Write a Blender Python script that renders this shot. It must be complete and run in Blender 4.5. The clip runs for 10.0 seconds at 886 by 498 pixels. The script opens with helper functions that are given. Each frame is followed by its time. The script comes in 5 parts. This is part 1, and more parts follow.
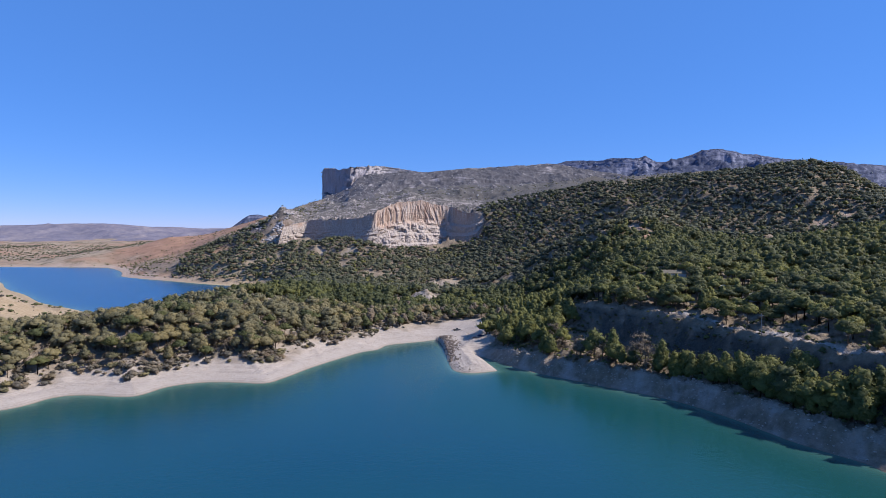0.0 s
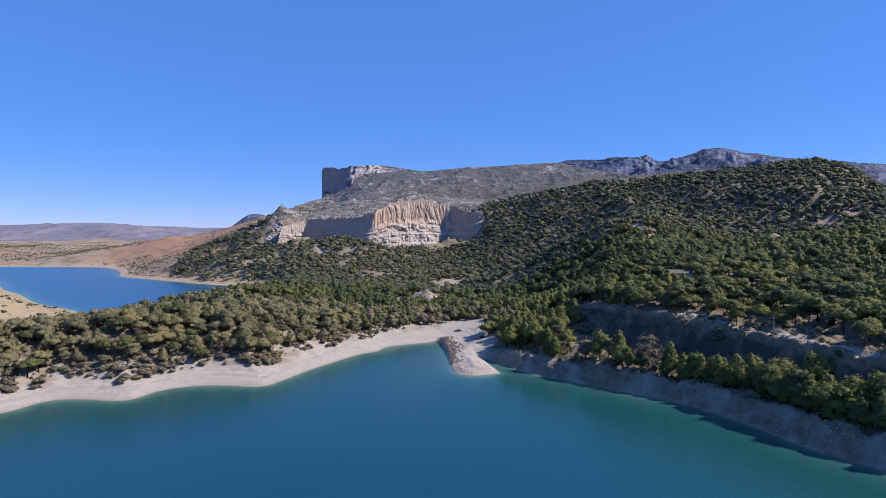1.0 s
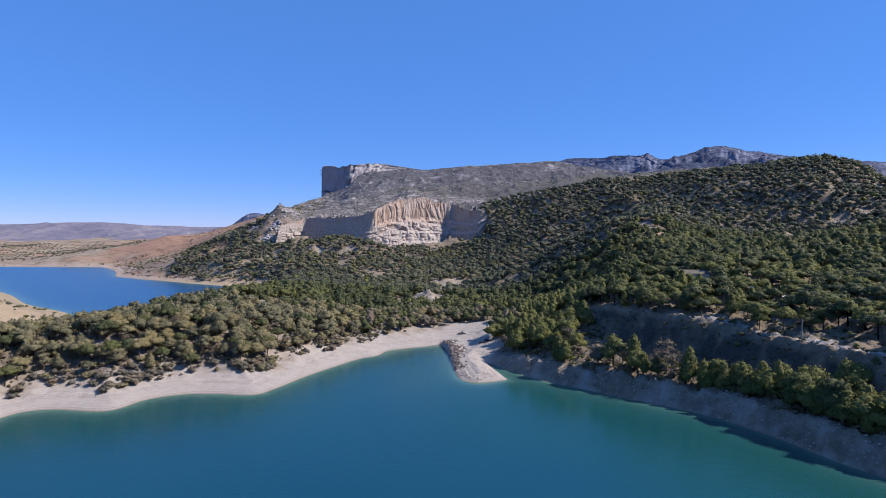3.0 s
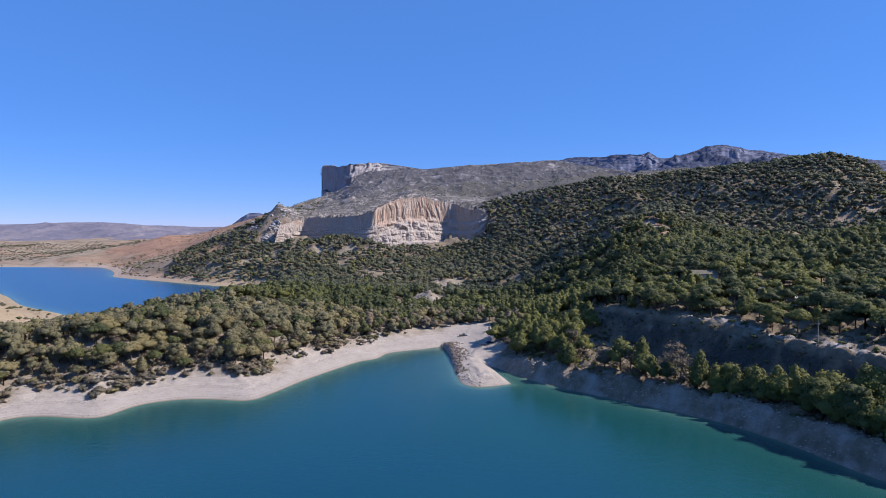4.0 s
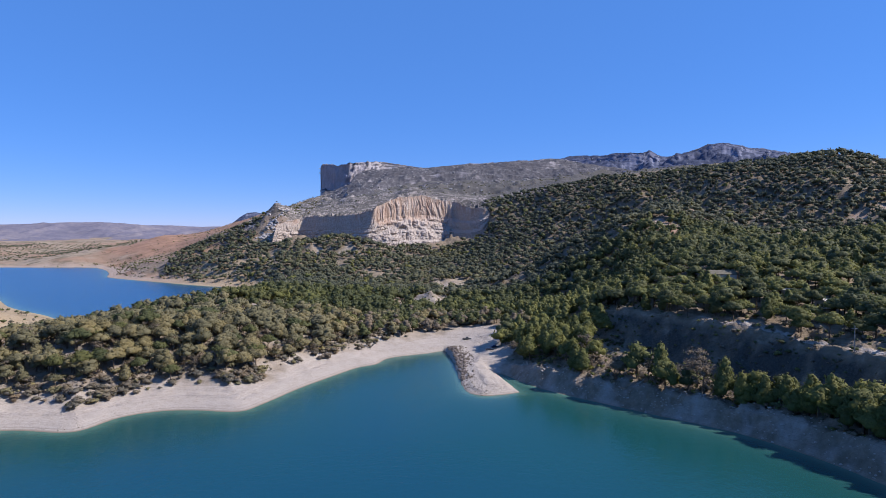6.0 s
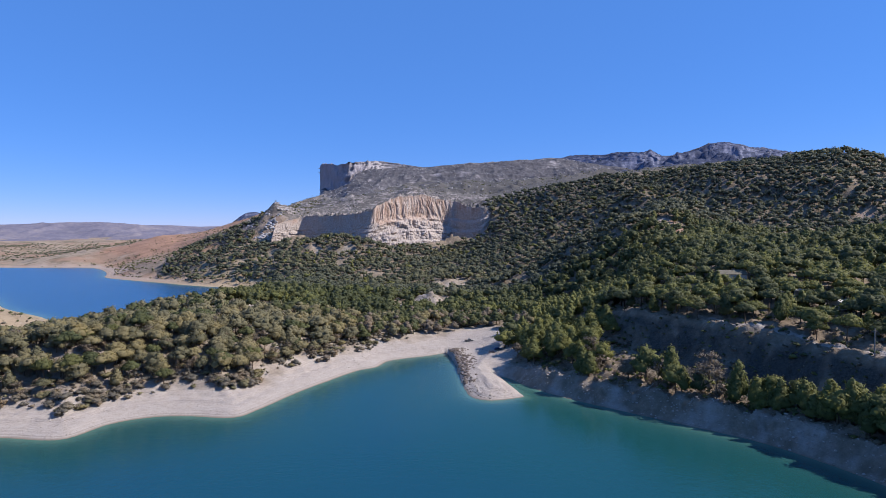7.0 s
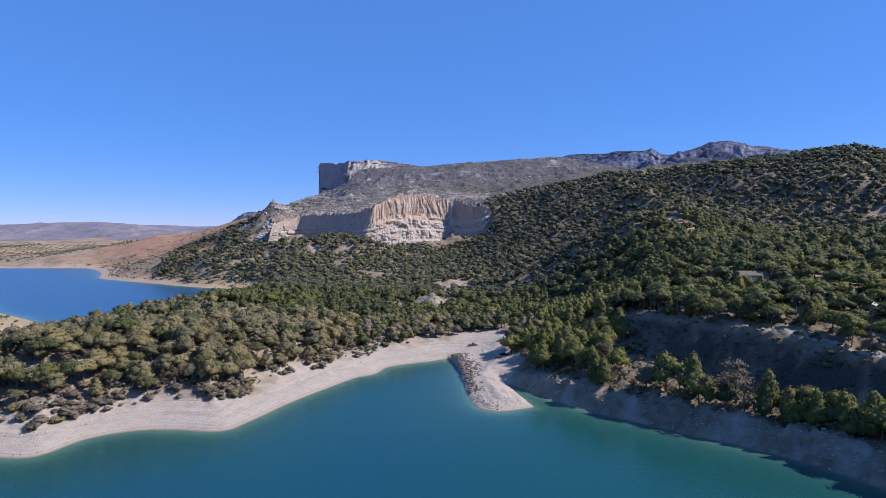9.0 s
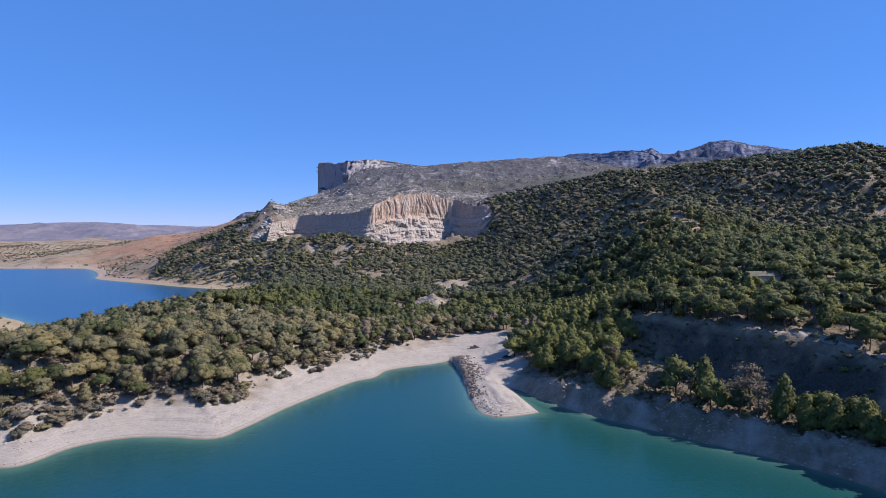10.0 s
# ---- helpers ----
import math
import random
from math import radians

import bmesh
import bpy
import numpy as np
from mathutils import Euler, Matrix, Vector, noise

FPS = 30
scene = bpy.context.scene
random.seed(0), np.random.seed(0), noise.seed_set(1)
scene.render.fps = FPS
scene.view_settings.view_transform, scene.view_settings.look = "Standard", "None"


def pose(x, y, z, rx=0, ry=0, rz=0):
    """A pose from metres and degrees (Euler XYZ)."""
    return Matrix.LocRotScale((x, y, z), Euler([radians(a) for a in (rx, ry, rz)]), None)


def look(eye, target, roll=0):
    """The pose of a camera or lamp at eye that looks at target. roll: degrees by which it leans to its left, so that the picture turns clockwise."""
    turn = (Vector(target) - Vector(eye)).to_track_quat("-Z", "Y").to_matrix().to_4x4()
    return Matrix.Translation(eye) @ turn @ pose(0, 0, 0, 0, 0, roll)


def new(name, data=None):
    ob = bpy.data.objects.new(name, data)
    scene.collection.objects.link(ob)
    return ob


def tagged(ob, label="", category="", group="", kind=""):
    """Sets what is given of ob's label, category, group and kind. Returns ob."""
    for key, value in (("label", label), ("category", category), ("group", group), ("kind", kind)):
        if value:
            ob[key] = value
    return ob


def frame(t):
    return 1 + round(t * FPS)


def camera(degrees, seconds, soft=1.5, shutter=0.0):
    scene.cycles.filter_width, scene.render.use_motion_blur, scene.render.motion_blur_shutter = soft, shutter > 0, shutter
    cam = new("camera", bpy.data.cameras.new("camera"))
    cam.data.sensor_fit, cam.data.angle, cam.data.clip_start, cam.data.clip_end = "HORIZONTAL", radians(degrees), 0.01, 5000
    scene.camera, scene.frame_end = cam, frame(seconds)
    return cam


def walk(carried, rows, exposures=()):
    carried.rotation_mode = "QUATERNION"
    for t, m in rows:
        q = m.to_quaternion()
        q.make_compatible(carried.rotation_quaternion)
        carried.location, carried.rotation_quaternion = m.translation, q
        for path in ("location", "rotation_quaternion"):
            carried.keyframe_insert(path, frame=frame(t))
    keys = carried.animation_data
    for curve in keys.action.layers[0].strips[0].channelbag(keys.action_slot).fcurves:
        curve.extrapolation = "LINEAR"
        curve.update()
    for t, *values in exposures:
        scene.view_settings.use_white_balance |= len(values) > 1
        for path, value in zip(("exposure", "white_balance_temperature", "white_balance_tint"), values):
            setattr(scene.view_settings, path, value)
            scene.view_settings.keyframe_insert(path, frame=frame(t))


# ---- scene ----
cam = camera(74.1, 10.0, soft=0.65)
METRES, EYE, TILT, LEAN, TURN = 85.0, 73.5, -1.6, 0.0, 0.0
ROWS = [
    (0.0, 0.0, 0.0, 0.0, -0.0, 0.0, -0.0),
    (0.5, -0.0046, 0.0445, 0.0002, 0.01, -0.04, 0.01),
    (1.0, -0.0095, 0.0931, 0.0006, 0.0, -0.06, 0.03),
    (1.5, -0.0147, 0.1393, 0.0002, 0.01, -0.08, 0.03),
    (2.0, -0.0198, 0.1893, 0.0001, 0.01, -0.11, 0.06),
    (2.5, -0.0253, 0.2375, 0.0012, 0.01, -0.13, 0.07),
    (4.0, -0.0344, 0.3939, 0.0048, 0.05, -0.2, 0.17),
    (4.5, -0.039, 0.4429, 0.0044, 0.06, -0.21, 0.19),
    (5.0, -0.0432, 0.4947, 0.0045, 0.05, -0.23, 0.22),
    (5.5, -0.0488, 0.5478, 0.0049, 0.03, -0.25, 0.25),
    (7.0, -0.0664, 0.6981, 0.0049, -0.0, -0.3, 0.34),
    (7.5, -0.0716, 0.7465, 0.005, -0.01, -0.31, 0.34),
    (8.0, -0.077, 0.8011, 0.0046, -0.02, -0.32, 0.38),
    (8.5, -0.0819, 0.8493, 0.0046, -0.04, -0.32, 0.41),
    (9.0, -0.0874, 0.8999, 0.0049, -0.06, -0.33, 0.41),
    (9.5, -0.0921, 0.9478, 0.005, -0.08, -0.34, 0.45),
    (10.0, -0.0971, 0.9949, 0.0048, -0.12, -0.34, 0.45),
]
walk(cam, [(t, pose(0, 0, EYE, TILT, LEAN, TURN) @ pose(METRES * x, METRES * y, METRES * z, 90 + pitch, roll, yaw)) for t, x, y, z, yaw, pitch, roll in ROWS],
     exposures=[(0.0, 0.5), (10.0, 0.5)])

# ---- daylight ----
SUN_TURN, SUN_HEIGHT = 94.0, 42.0      # degrees clockwise from the view's way ahead, degrees above the horizon
world = bpy.data.worlds.new("clear_sky")
scene.world = world
world.use_nodes = True
sky = world.node_tree.nodes.new("ShaderNodeTexSky")
sky.sky_type, sky.sun_disc = "NISHITA", False
sky.sun_elevation, sky.sun_rotation = radians(SUN_HEIGHT), radians(SUN_TURN)
sky.air_density, sky.dust_density, sky.ozone_density, sky.altitude = 1.7, 0.0, 6.0, 6000
backdrop = world.node_tree.nodes["Background"]
backdrop.inputs["Strength"].default_value = 0.108
rich = world.node_tree.nodes.new("ShaderNodeHueSaturation")
rich.inputs["Saturation"].default_value = 1.22
tone = world.node_tree.nodes.new("ShaderNodeMix")
tone.data_type, tone.blend_type = "RGBA", "MULTIPLY"
tone.inputs["Factor"].default_value, tone.inputs["B"].default_value = 1.0, (1.2, 1.0, 1.28, 1)
world.node_tree.links.new(sky.outputs[0], rich.inputs["Color"])
world.node_tree.links.new(rich.outputs[0], tone.inputs["A"])
veil = world.node_tree.nodes.new("ShaderNodeMix")
veil.data_type = "RGBA"
veil.inputs["Factor"].default_value, veil.inputs["B"].default_value = 0.62, (0.74, 1.94, 5.15, 1)
world.node_tree.links.new(tone.outputs["Result"], veil.inputs["A"])
world.node_tree.links.new(veil.outputs["Result"], backdrop.inputs["Color"])
sun = new("sun", bpy.data.lights.new("sun", "SUN"))
sun.data.energy, sun.data.angle, sun.data.color = 4.8, radians(0.5), (1.0, 0.945, 0.92)
_a, _e = radians(SUN_TURN), radians(SUN_HEIGHT)
sun.matrix_world = look((400 * math.sin(_a), 400 * math.cos(_a), 400 * math.tan(_e)), (0, 0, 0))


# ---- number helpers ----
def lattice(ix, iy, seed):
    n = (ix.astype(np.int64) * 374761393 + iy.astype(np.int64) * 668265263 + seed * 974711) & 0x7FFFFFFF
    n = ((n ^ (n >> 13)) * 1274126177) & 0x7FFFFFFF
    return ((n ^ (n >> 16)) & 0xFFFF) / 32767.5 - 1.0


def vnoise(x, y, seed=0):
    """Smooth value noise from -1 to 1 on arrays."""
    x, y = np.asarray(x, float), np.asarray(y, float)
    ix, iy = np.floor(x), np.floor(y)
    u, v = x - ix, y - iy
    u, v = u * u * u * (u * (u * 6 - 15) + 10), v * v * v * (v * (v * 6 - 15) + 10)
    a, b = lattice(ix, iy, seed), lattice(ix + 1, iy, seed)
    c, d = lattice(ix, iy + 1, seed), lattice(ix + 1, iy + 1, seed)
    return (a * (1 - u) + b * u) * (1 - v) + (c * (1 - u) + d * u) * v


def fbm(x, y, size, octaves=4, seed=0, gain=0.5):
    total, amp = 0.0, 1.0
    for k in range(octaves):
        total = total + amp * vnoise(np.asarray(x) / size + 17.3 * k, np.asarray(y) / size - 9.1 * k, seed + k)
        size, amp = size / 2.03, amp * gain
    return total


def ridged(x, y, size, octaves=4, seed=0):
    total, amp = 0.0, 1.0
    for k in range(octaves):
        total = total + amp * (1 - 2 * np.abs(vnoise(np.asarray(x) / size + 31.7 * k, np.asarray(y) / size + 5.9 * k, seed + k)))
        size, amp = size / 2.1, amp * 0.5
    return total


def ramp(v, lo, hi):
    u = np.clip((np.asarray(v, float) - lo) / (hi - lo), 0, 1)
    return u * u * (3 - 2 * u)


def spline(points, n):
    """A smooth line of n places through the given places, evenly spread along it."""
    p = np.array(points, float)
    p = np.vstack([2 * p[0] - p[1], p, 2 * p[-1] - p[-2]])
    out = []
    for i in range(1, len(p) - 2):
        u = np.linspace(0, 1, 24, endpoint=False)[:, None]
        a, b, c, d = p[i - 1], p[i], p[i + 1], p[i + 2]
        out.append(0.5 * (2 * b + (c - a) * u + (2 * a - 5 * b + 4 * c - d) * u ** 2 + (3 * b - a - 3 * c + d) * u ** 3))
    out = np.vstack(out + [p[-2:-1]])
    run = np.concatenate([[0], np.cumsum(np.linalg.norm(np.diff(out, axis=0), axis=1))])
    return np.stack([np.interp(np.linspace(0, run[-1], n), run, out[:, k]) for k in range(out.shape[1])], axis=1)


def line_distance(x, y, line):
    """Distance to a line of places."""
    best = np.full(np.shape(x), 1e12)
    for (ax, ay), (bx, by) in zip(line[:-1], line[1:]):
        dx, dy = bx - ax, by - ay
        u = np.clip(((x - ax) * dx + (y - ay) * dy) / (dx * dx + dy * dy), 0, 1)
        best = np.minimum(best, (x - ax - u * dx) ** 2 + (y - ay - u * dy) ** 2)
    return np.sqrt(best)


def inside(x, y, ring):
    """Whether places lie inside a closed ring."""
    hit = np.zeros(np.shape(x), bool)
    for (ax, ay), (bx, by) in zip(ring, np.roll(ring, -1, axis=0)):
        if ay != by:
            hit ^= ((ay > y) != (by > y)) & (x < (bx - ax) * (y - ay) / (by - ay) + ax)
    return hit


# ---- materials ----
def material(name, roughness=0.9):
    m = bpy.data.materials.new(name)
    m.use_nodes = True
    bsdf = m.node_tree.nodes["Principled BSDF"]
    bsdf.inputs["Roughness"].default_value = roughness
    bsdf.inputs["Specular IOR Level"].default_value = 0.2
    return m, m.node_tree, bsdf


def node(tree, kind, **values):
    n = tree.nodes.new(kind)
    for key, value in values.items():
        if key in n.inputs:
            n.inputs[key].default_value = value
    return n


def place_of(tree):
    return tree.nodes.new("ShaderNodeTexCoord").outputs["Object"]


def noise_node(tree, scale, detail=4.0, rough=0.6, stretch=None):
    co = place_of(tree)
    if stretch:
        mp = tree.nodes.new("ShaderNodeMapping")
        mp.inputs["Scale"].default_value = stretch
        tree.links.new(co, mp.inputs[0])
        co = mp.outputs[0]
    n = node(tree, "ShaderNodeTexNoise", Scale=scale, Detail=detail, Roughness=rough)
    tree.links.new(co, n.inputs["Vector"])
    return n.outputs["Fac"]


def colour_ramp(tree, fac, stops):
    r = tree.nodes.new("ShaderNodeValToRGB")
    e = r.color_ramp.elements
    while len(e) < len(stops):
        e.new(0.5)
    for el, (pos, col) in zip(e, stops):
        el.position, el.color = pos, (*col, 1)
    tree.links.new(fac, r.inputs[0])
    return r.outputs[0]


def mix(tree, fac, a, b, kind="MIX"):
    m = tree.nodes.new("ShaderNodeMix")
    m.data_type, m.blend_type = "RGBA", kind
    for sock, v in ((m.inputs["Factor"], fac), (m.inputs["A"], a), (m.inputs["B"], b)):
        if isinstance(v, (int, float)):
            sock.default_value = v
        elif isinstance(v, tuple):
            sock.default_value = (*v, 1)
        else:
            tree.links.new(v, sock)
    return m.outputs["Result"]


def attribute(tree, name):
    n = tree.nodes.new("ShaderNodeAttribute")
    n.attribute_name = name
    return n.outputs["Fac"]


def bump(tree, bsdf, height, strength, distance):
    b = node(tree, "ShaderNodeBump", Strength=strength, Distance=distance)
    tree.links.new(height, b.inputs["Height"])
    tree.links.new(b.outputs[0], bsdf.inputs["Normal"])


def ground_material():
    """Forest floor, pale drawdown beach, dry grassland and scrubby rock; attributes say which soil lies where."""
    m, t, b = material("soil", 0.95)
    n0, n1, n2, n3 = noise_node(t, 0.006, 4), noise_node(t, 0.035, 7, 0.65), noise_node(t, 0.25, 6, 0.7), noise_node(t, 1.3, 5, 0.75)
    floor = colour_ramp(t, n2, [(0.3, (0.125, 0.098, 0.066)), (0.55, (0.22, 0.17, 0.12)), (0.75, (0.33, 0.265, 0.195))])
    sand = colour_ramp(t, n2, [(0.25, (0.262, 0.216, 0.178)), (0.5, (0.355, 0.302, 0.258)), (0.8, (0.425, 0.372, 0.325))])
    sand = mix(t, 0.4, sand, colour_ramp(t, n3, [(0.36, (0.175, 0.142, 0.112)), (0.46, (0.355, 0.308, 0.262)), (0.7, (0.440, 0.388, 0.338))]))
    # old water lines along the drawdown shore; dark ones also paint ledge shadows
    sep = t.nodes.new("ShaderNodeSeparateXYZ")
    t.links.new(place_of(t), sep.inputs[0])
    wav = t.nodes.new("ShaderNodeCombineXYZ")
    t.links.new(sep.outputs["Z"], wav.inputs["Z"])
    lines = node(t, "ShaderNodeTexNoise", Scale=3.2, Detail=3.0, Roughness=0.7)
    t.links.new(wav.outputs[0], lines.inputs["Vector"])
    sand = mix(t, 0.9, sand, mix(t, 1.0, sand, colour_ramp(t, lines.outputs["Fac"], [(0.34, (0.45, 0.41, 0.37)), (0.43, (0.95, 0.94, 0.93)), (0.7, (1.14, 1.12, 1.1))]), "MULTIPLY"))
    wet = t.nodes.new("ShaderNodeMapRange")
    wet.inputs["From Min"].default_value, wet.inputs["From Max"].default_value = 0.02, 0.32
    wet.inputs["To Min"].default_value, wet.inputs["To Max"].default_value = 0.0, 1.0
    t.links.new(sep.outputs["Z"], wet.inputs["Value"])
    sand = mix(t, wet.outputs[0], (0.203, 0.150, 0.105), sand)
    dry = colour_ramp(t, n1, [(0.28, (0.14, 0.11, 0.070)), (0.42, (0.25, 0.19, 0.13)), (0.6, (0.32, 0.25, 0.178)), (0.75, (0.25, 0.165, 0.11))])
    dry = mix(t, colour_ramp(t, noise_node(t, 0.02, 8, 0.72), [(0.50, (0, 0, 0)), (0.58, (0.8, 0.8, 0.8))]), dry, (0.105, 0.092, 0.055))
    dry = mix(t, colour_ramp(t, n0, [(0.48, (0, 0, 0)), (0.6, (0.7, 0.7, 0.7))]), dry, (0.27, 0.165, 0.11))
    rock = colour_ramp(t, n2, [(0.3, (0.22, 0.18, 0.162)), (0.48, (0.35, 0.298, 0.272)), (0.66, (0.46, 0.405, 0.372))])
    spots = t.nodes.new("ShaderNodeMath")
    spots.operation = "MULTIPLY_ADD"
    spots.inputs[1].default_value = 0.3
    t.links.new(attribute(t, "heath"), spots.inputs[0])
    t.links.new(mix(t, 0.6, noise_node(t, 0.07, 7, 0.75, (0.6, 0.6, 2.2)), noise_node(t, 0.28, 6, 0.8)), spots.inputs[2])
    rock = mix(t, colour_ramp(t, spots.outputs[0], [(0.44, (0, 0, 0)), (0.50, (1, 1, 1))]), rock, mix(t, n2, (0.066, 0.061, 0.054), (0.128, 0.114, 0.102)))
    dry = mix(t, attribute(t, "red"), dry, colour_ramp(t, n1, [(0.35, (0.22, 0.12, 0.075)), (0.6, (0.34, 0.195, 0.125))]))
    straw = colour_ramp(t, n2, [(0.3, (0.23, 0.165, 0.095)), (0.5, (0.33, 0.245, 0.150)), (0.7, (0.40, 0.315, 0.21))])
    col = mix(t, attribute(t, "sand"), mix(t, attribute(t, "grass"), mix(t, attribute(t, "dry"), floor, dry), straw), sand)
    col = mix(t, attribute(t, "rock"), col, rock)
    # dark scrub colour that also paints in the shade of the eastern slope
    col = mix(t, attribute(t, "shaded_scrub"), col, colour_ramp(t, n3, [(0.35, (0.038, 0.037, 0.032)), (0.6, (0.082, 0.074, 0.062)), (0.75, (0.14, 0.12, 0.102))]))
    t.links.new(col, b.inputs["Base Color"])
    relief = t.nodes.new("ShaderNodeMath")
    relief.operation = "MULTIPLY_ADD"
    relief.inputs[1].default_value = 1.6
    t.links.new(lines.outputs["Fac"], relief.inputs[0])
    t.links.new(n3, relief.inputs[2])
    bump(t, b, relief.outputs[0], 0.7, 0.6)
    return m


def rock_material(name, stops, scrub=0.5, grain=0.05, streak=None, cover=(0.07, 0.075, 0.045)):
    m, t, b = material(name, 0.95)
    big, fine = noise_node(t, grain, 8, 0.65, streak), noise_node(t, grain * 7, 6, 0.7, streak)
    col = mix(t, 0.45, colour_ramp(t, big, stops), colour_ramp(t, fine, stops))
    if scrub:
        spots = noise_node(t, grain * 4.5, 5, 0.75)
        w = scrub
        mask = colour_ramp(t, spots, [(w - 0.06, (1, 1, 1)), (w + 0.05, (0, 0, 0))])
        col = mix(t, mask, col, cover)
    t.links.new(col, b.inputs["Base Color"])
    bump(t, b, fine, 0.8, 4.0)
    return m


def water_material(name, low, high, bloom, gloss):
    m, t, b = material(name, 0.27)
    b.inputs["IOR"].default_value = 1.33
    b.inputs["Specular IOR Level"].default_value = 0.5
    b.inputs["Roughness"].default_value = gloss
    shallow = attribute(t, "shallow")
    big = noise_node(t, 0.006, 3)
    deep = colour_ramp(t, big, [(0.35, low), (0.65, high)])
    deep = mix(t, attribute(t, "algae"), deep, bloom)
    t.links.new(mix(t, shallow, deep, (0.085, 0.165, 0.125)), b.inputs["Base Color"])
    n = noise_node(t, 0.35, 5, 0.6)
    bump(t, b, n, 0.3, 0.35)
    return m


def leaf_material(name, dark, light, dry=(0.12, 0.10, 0.045)):
    m, t, b = material(name, 0.7)
    b.inputs["Specular IOR Level"].default_value = 0.3
    geo = t.nodes.new("ShaderNodeNewGeometry")
    info = t.nodes.new("ShaderNodeObjectInfo")
    spot = node(t, "ShaderNodeTexNoise", Scale=0.9, Detail=3.0, Roughness=0.7)
    t.links.new(geo.outputs["Position"], spot.inputs["Vector"])
    fine = colour_ramp(t, spot.outputs["Fac"], [(0.36, (0, 0, 0)), (0.64, (1, 1, 1))])
    half = mix(t, 0.5, geo.outputs["Random Per Island"], fine)
    col = mix(t, half, dark, light)
    tree_tint = t.nodes.new("ShaderNodeMath")
    tree_tint.operation = "MULTIPLY_ADD"
    t.links.new(info.outputs["Random"], tree_tint.inputs[0])
    t.links.new(attribute(t, "own"), tree_tint.inputs[1])
    t.links.new(attribute(t, "tint"), tree_tint.inputs[2])
    toned = colour_ramp(t, tree_tint.outputs[0], [(0.0, (0.74, 0.78, 0.80)), (0.5, (1.0, 1.0, 1.0)), (1.0, (1.24, 1.16, 1.0))])
    col = mix(t, 1.0, col, toned, "MULTIPLY")
    t.links.new(col, b.inputs["Base Color"])
    needles = node(t, "ShaderNodeTexNoise", Scale=2.2, Detail=5.0, Roughness=0.75)
    t.links.new(geo.outputs["Position"], needles.inputs["Vector"])
    bump(t, b, needles.outputs["Fac"], 0.35, 0.5)
    thin = t.nodes.new("ShaderNodeBsdfTranslucent")
    t.links.new(col, thin.inputs["Color"])
    both = t.nodes.new("ShaderNodeMixShader")
    both.inputs[0].default_value = 0.46
    t.links.new(b.outputs[0], both.inputs[1])
    t.links.new(thin.outputs[0], both.inputs[2])
    t.links.new(both.outputs[0], t.nodes["Material Output"].inputs["Surface"])
    return m


def plain(name, col, roughness=0.8, size=2.0, spread=0.25, metallic=0.0):
    m, t, b = material(name, roughness)
    n = noise_node(t, size, 5)
    t.links.new(colour_ramp(t, n, [(0.3, tuple(c * (1 - spread) for c in col)), (0.7, tuple(min(1, c * (1 + spread)) for c in col))]), b.inputs["Base Color"])
    b.inputs["Metallic"].default_value = metallic
    return m


SOIL = ground_material()
WATER = water_material("lake_water", (0.004, 0.046, 0.074), (0.006, 0.054, 0.074), (0.005, 0.053, 0.054), 0.2)
# base blue holds the water's own colour and a painted reflection of upper sky
FAR_WATER = water_material("far_lake_water", (0.004, 0.048, 0.115), (0.006, 0.058, 0.138), (0.006, 0.058, 0.138), 0.24)
PINE = leaf_material("pine_needles", (0.084, 0.094, 0.038), (0.138, 0.144, 0.057))
PINE_OLD = leaf_material("dusty_pine_needles", (0.194, 0.170, 0.092), (0.268, 0.234, 0.126))
PINE_YOUNG = leaf_material("fresh_pine_needles", (0.128, 0.134, 0.042), (0.212, 0.212, 0.066))
# cooler than PINE: the blue of distance haze put into the needles
PINE_HAZED = leaf_material("hazed_pine_needles", (0.096, 0.102, 0.066), (0.154, 0.156, 0.092))
BROWN_LEAF = leaf_material("thinning_leaves", (0.175, 0.135, 0.094), (0.275, 0.218, 0.155))
SCRUB = leaf_material("scrub_leaves", (0.135, 0.116, 0.086), (0.25, 0.215, 0.165))
BARK = plain("bark", (0.13, 0.095, 0.065), 0.95)


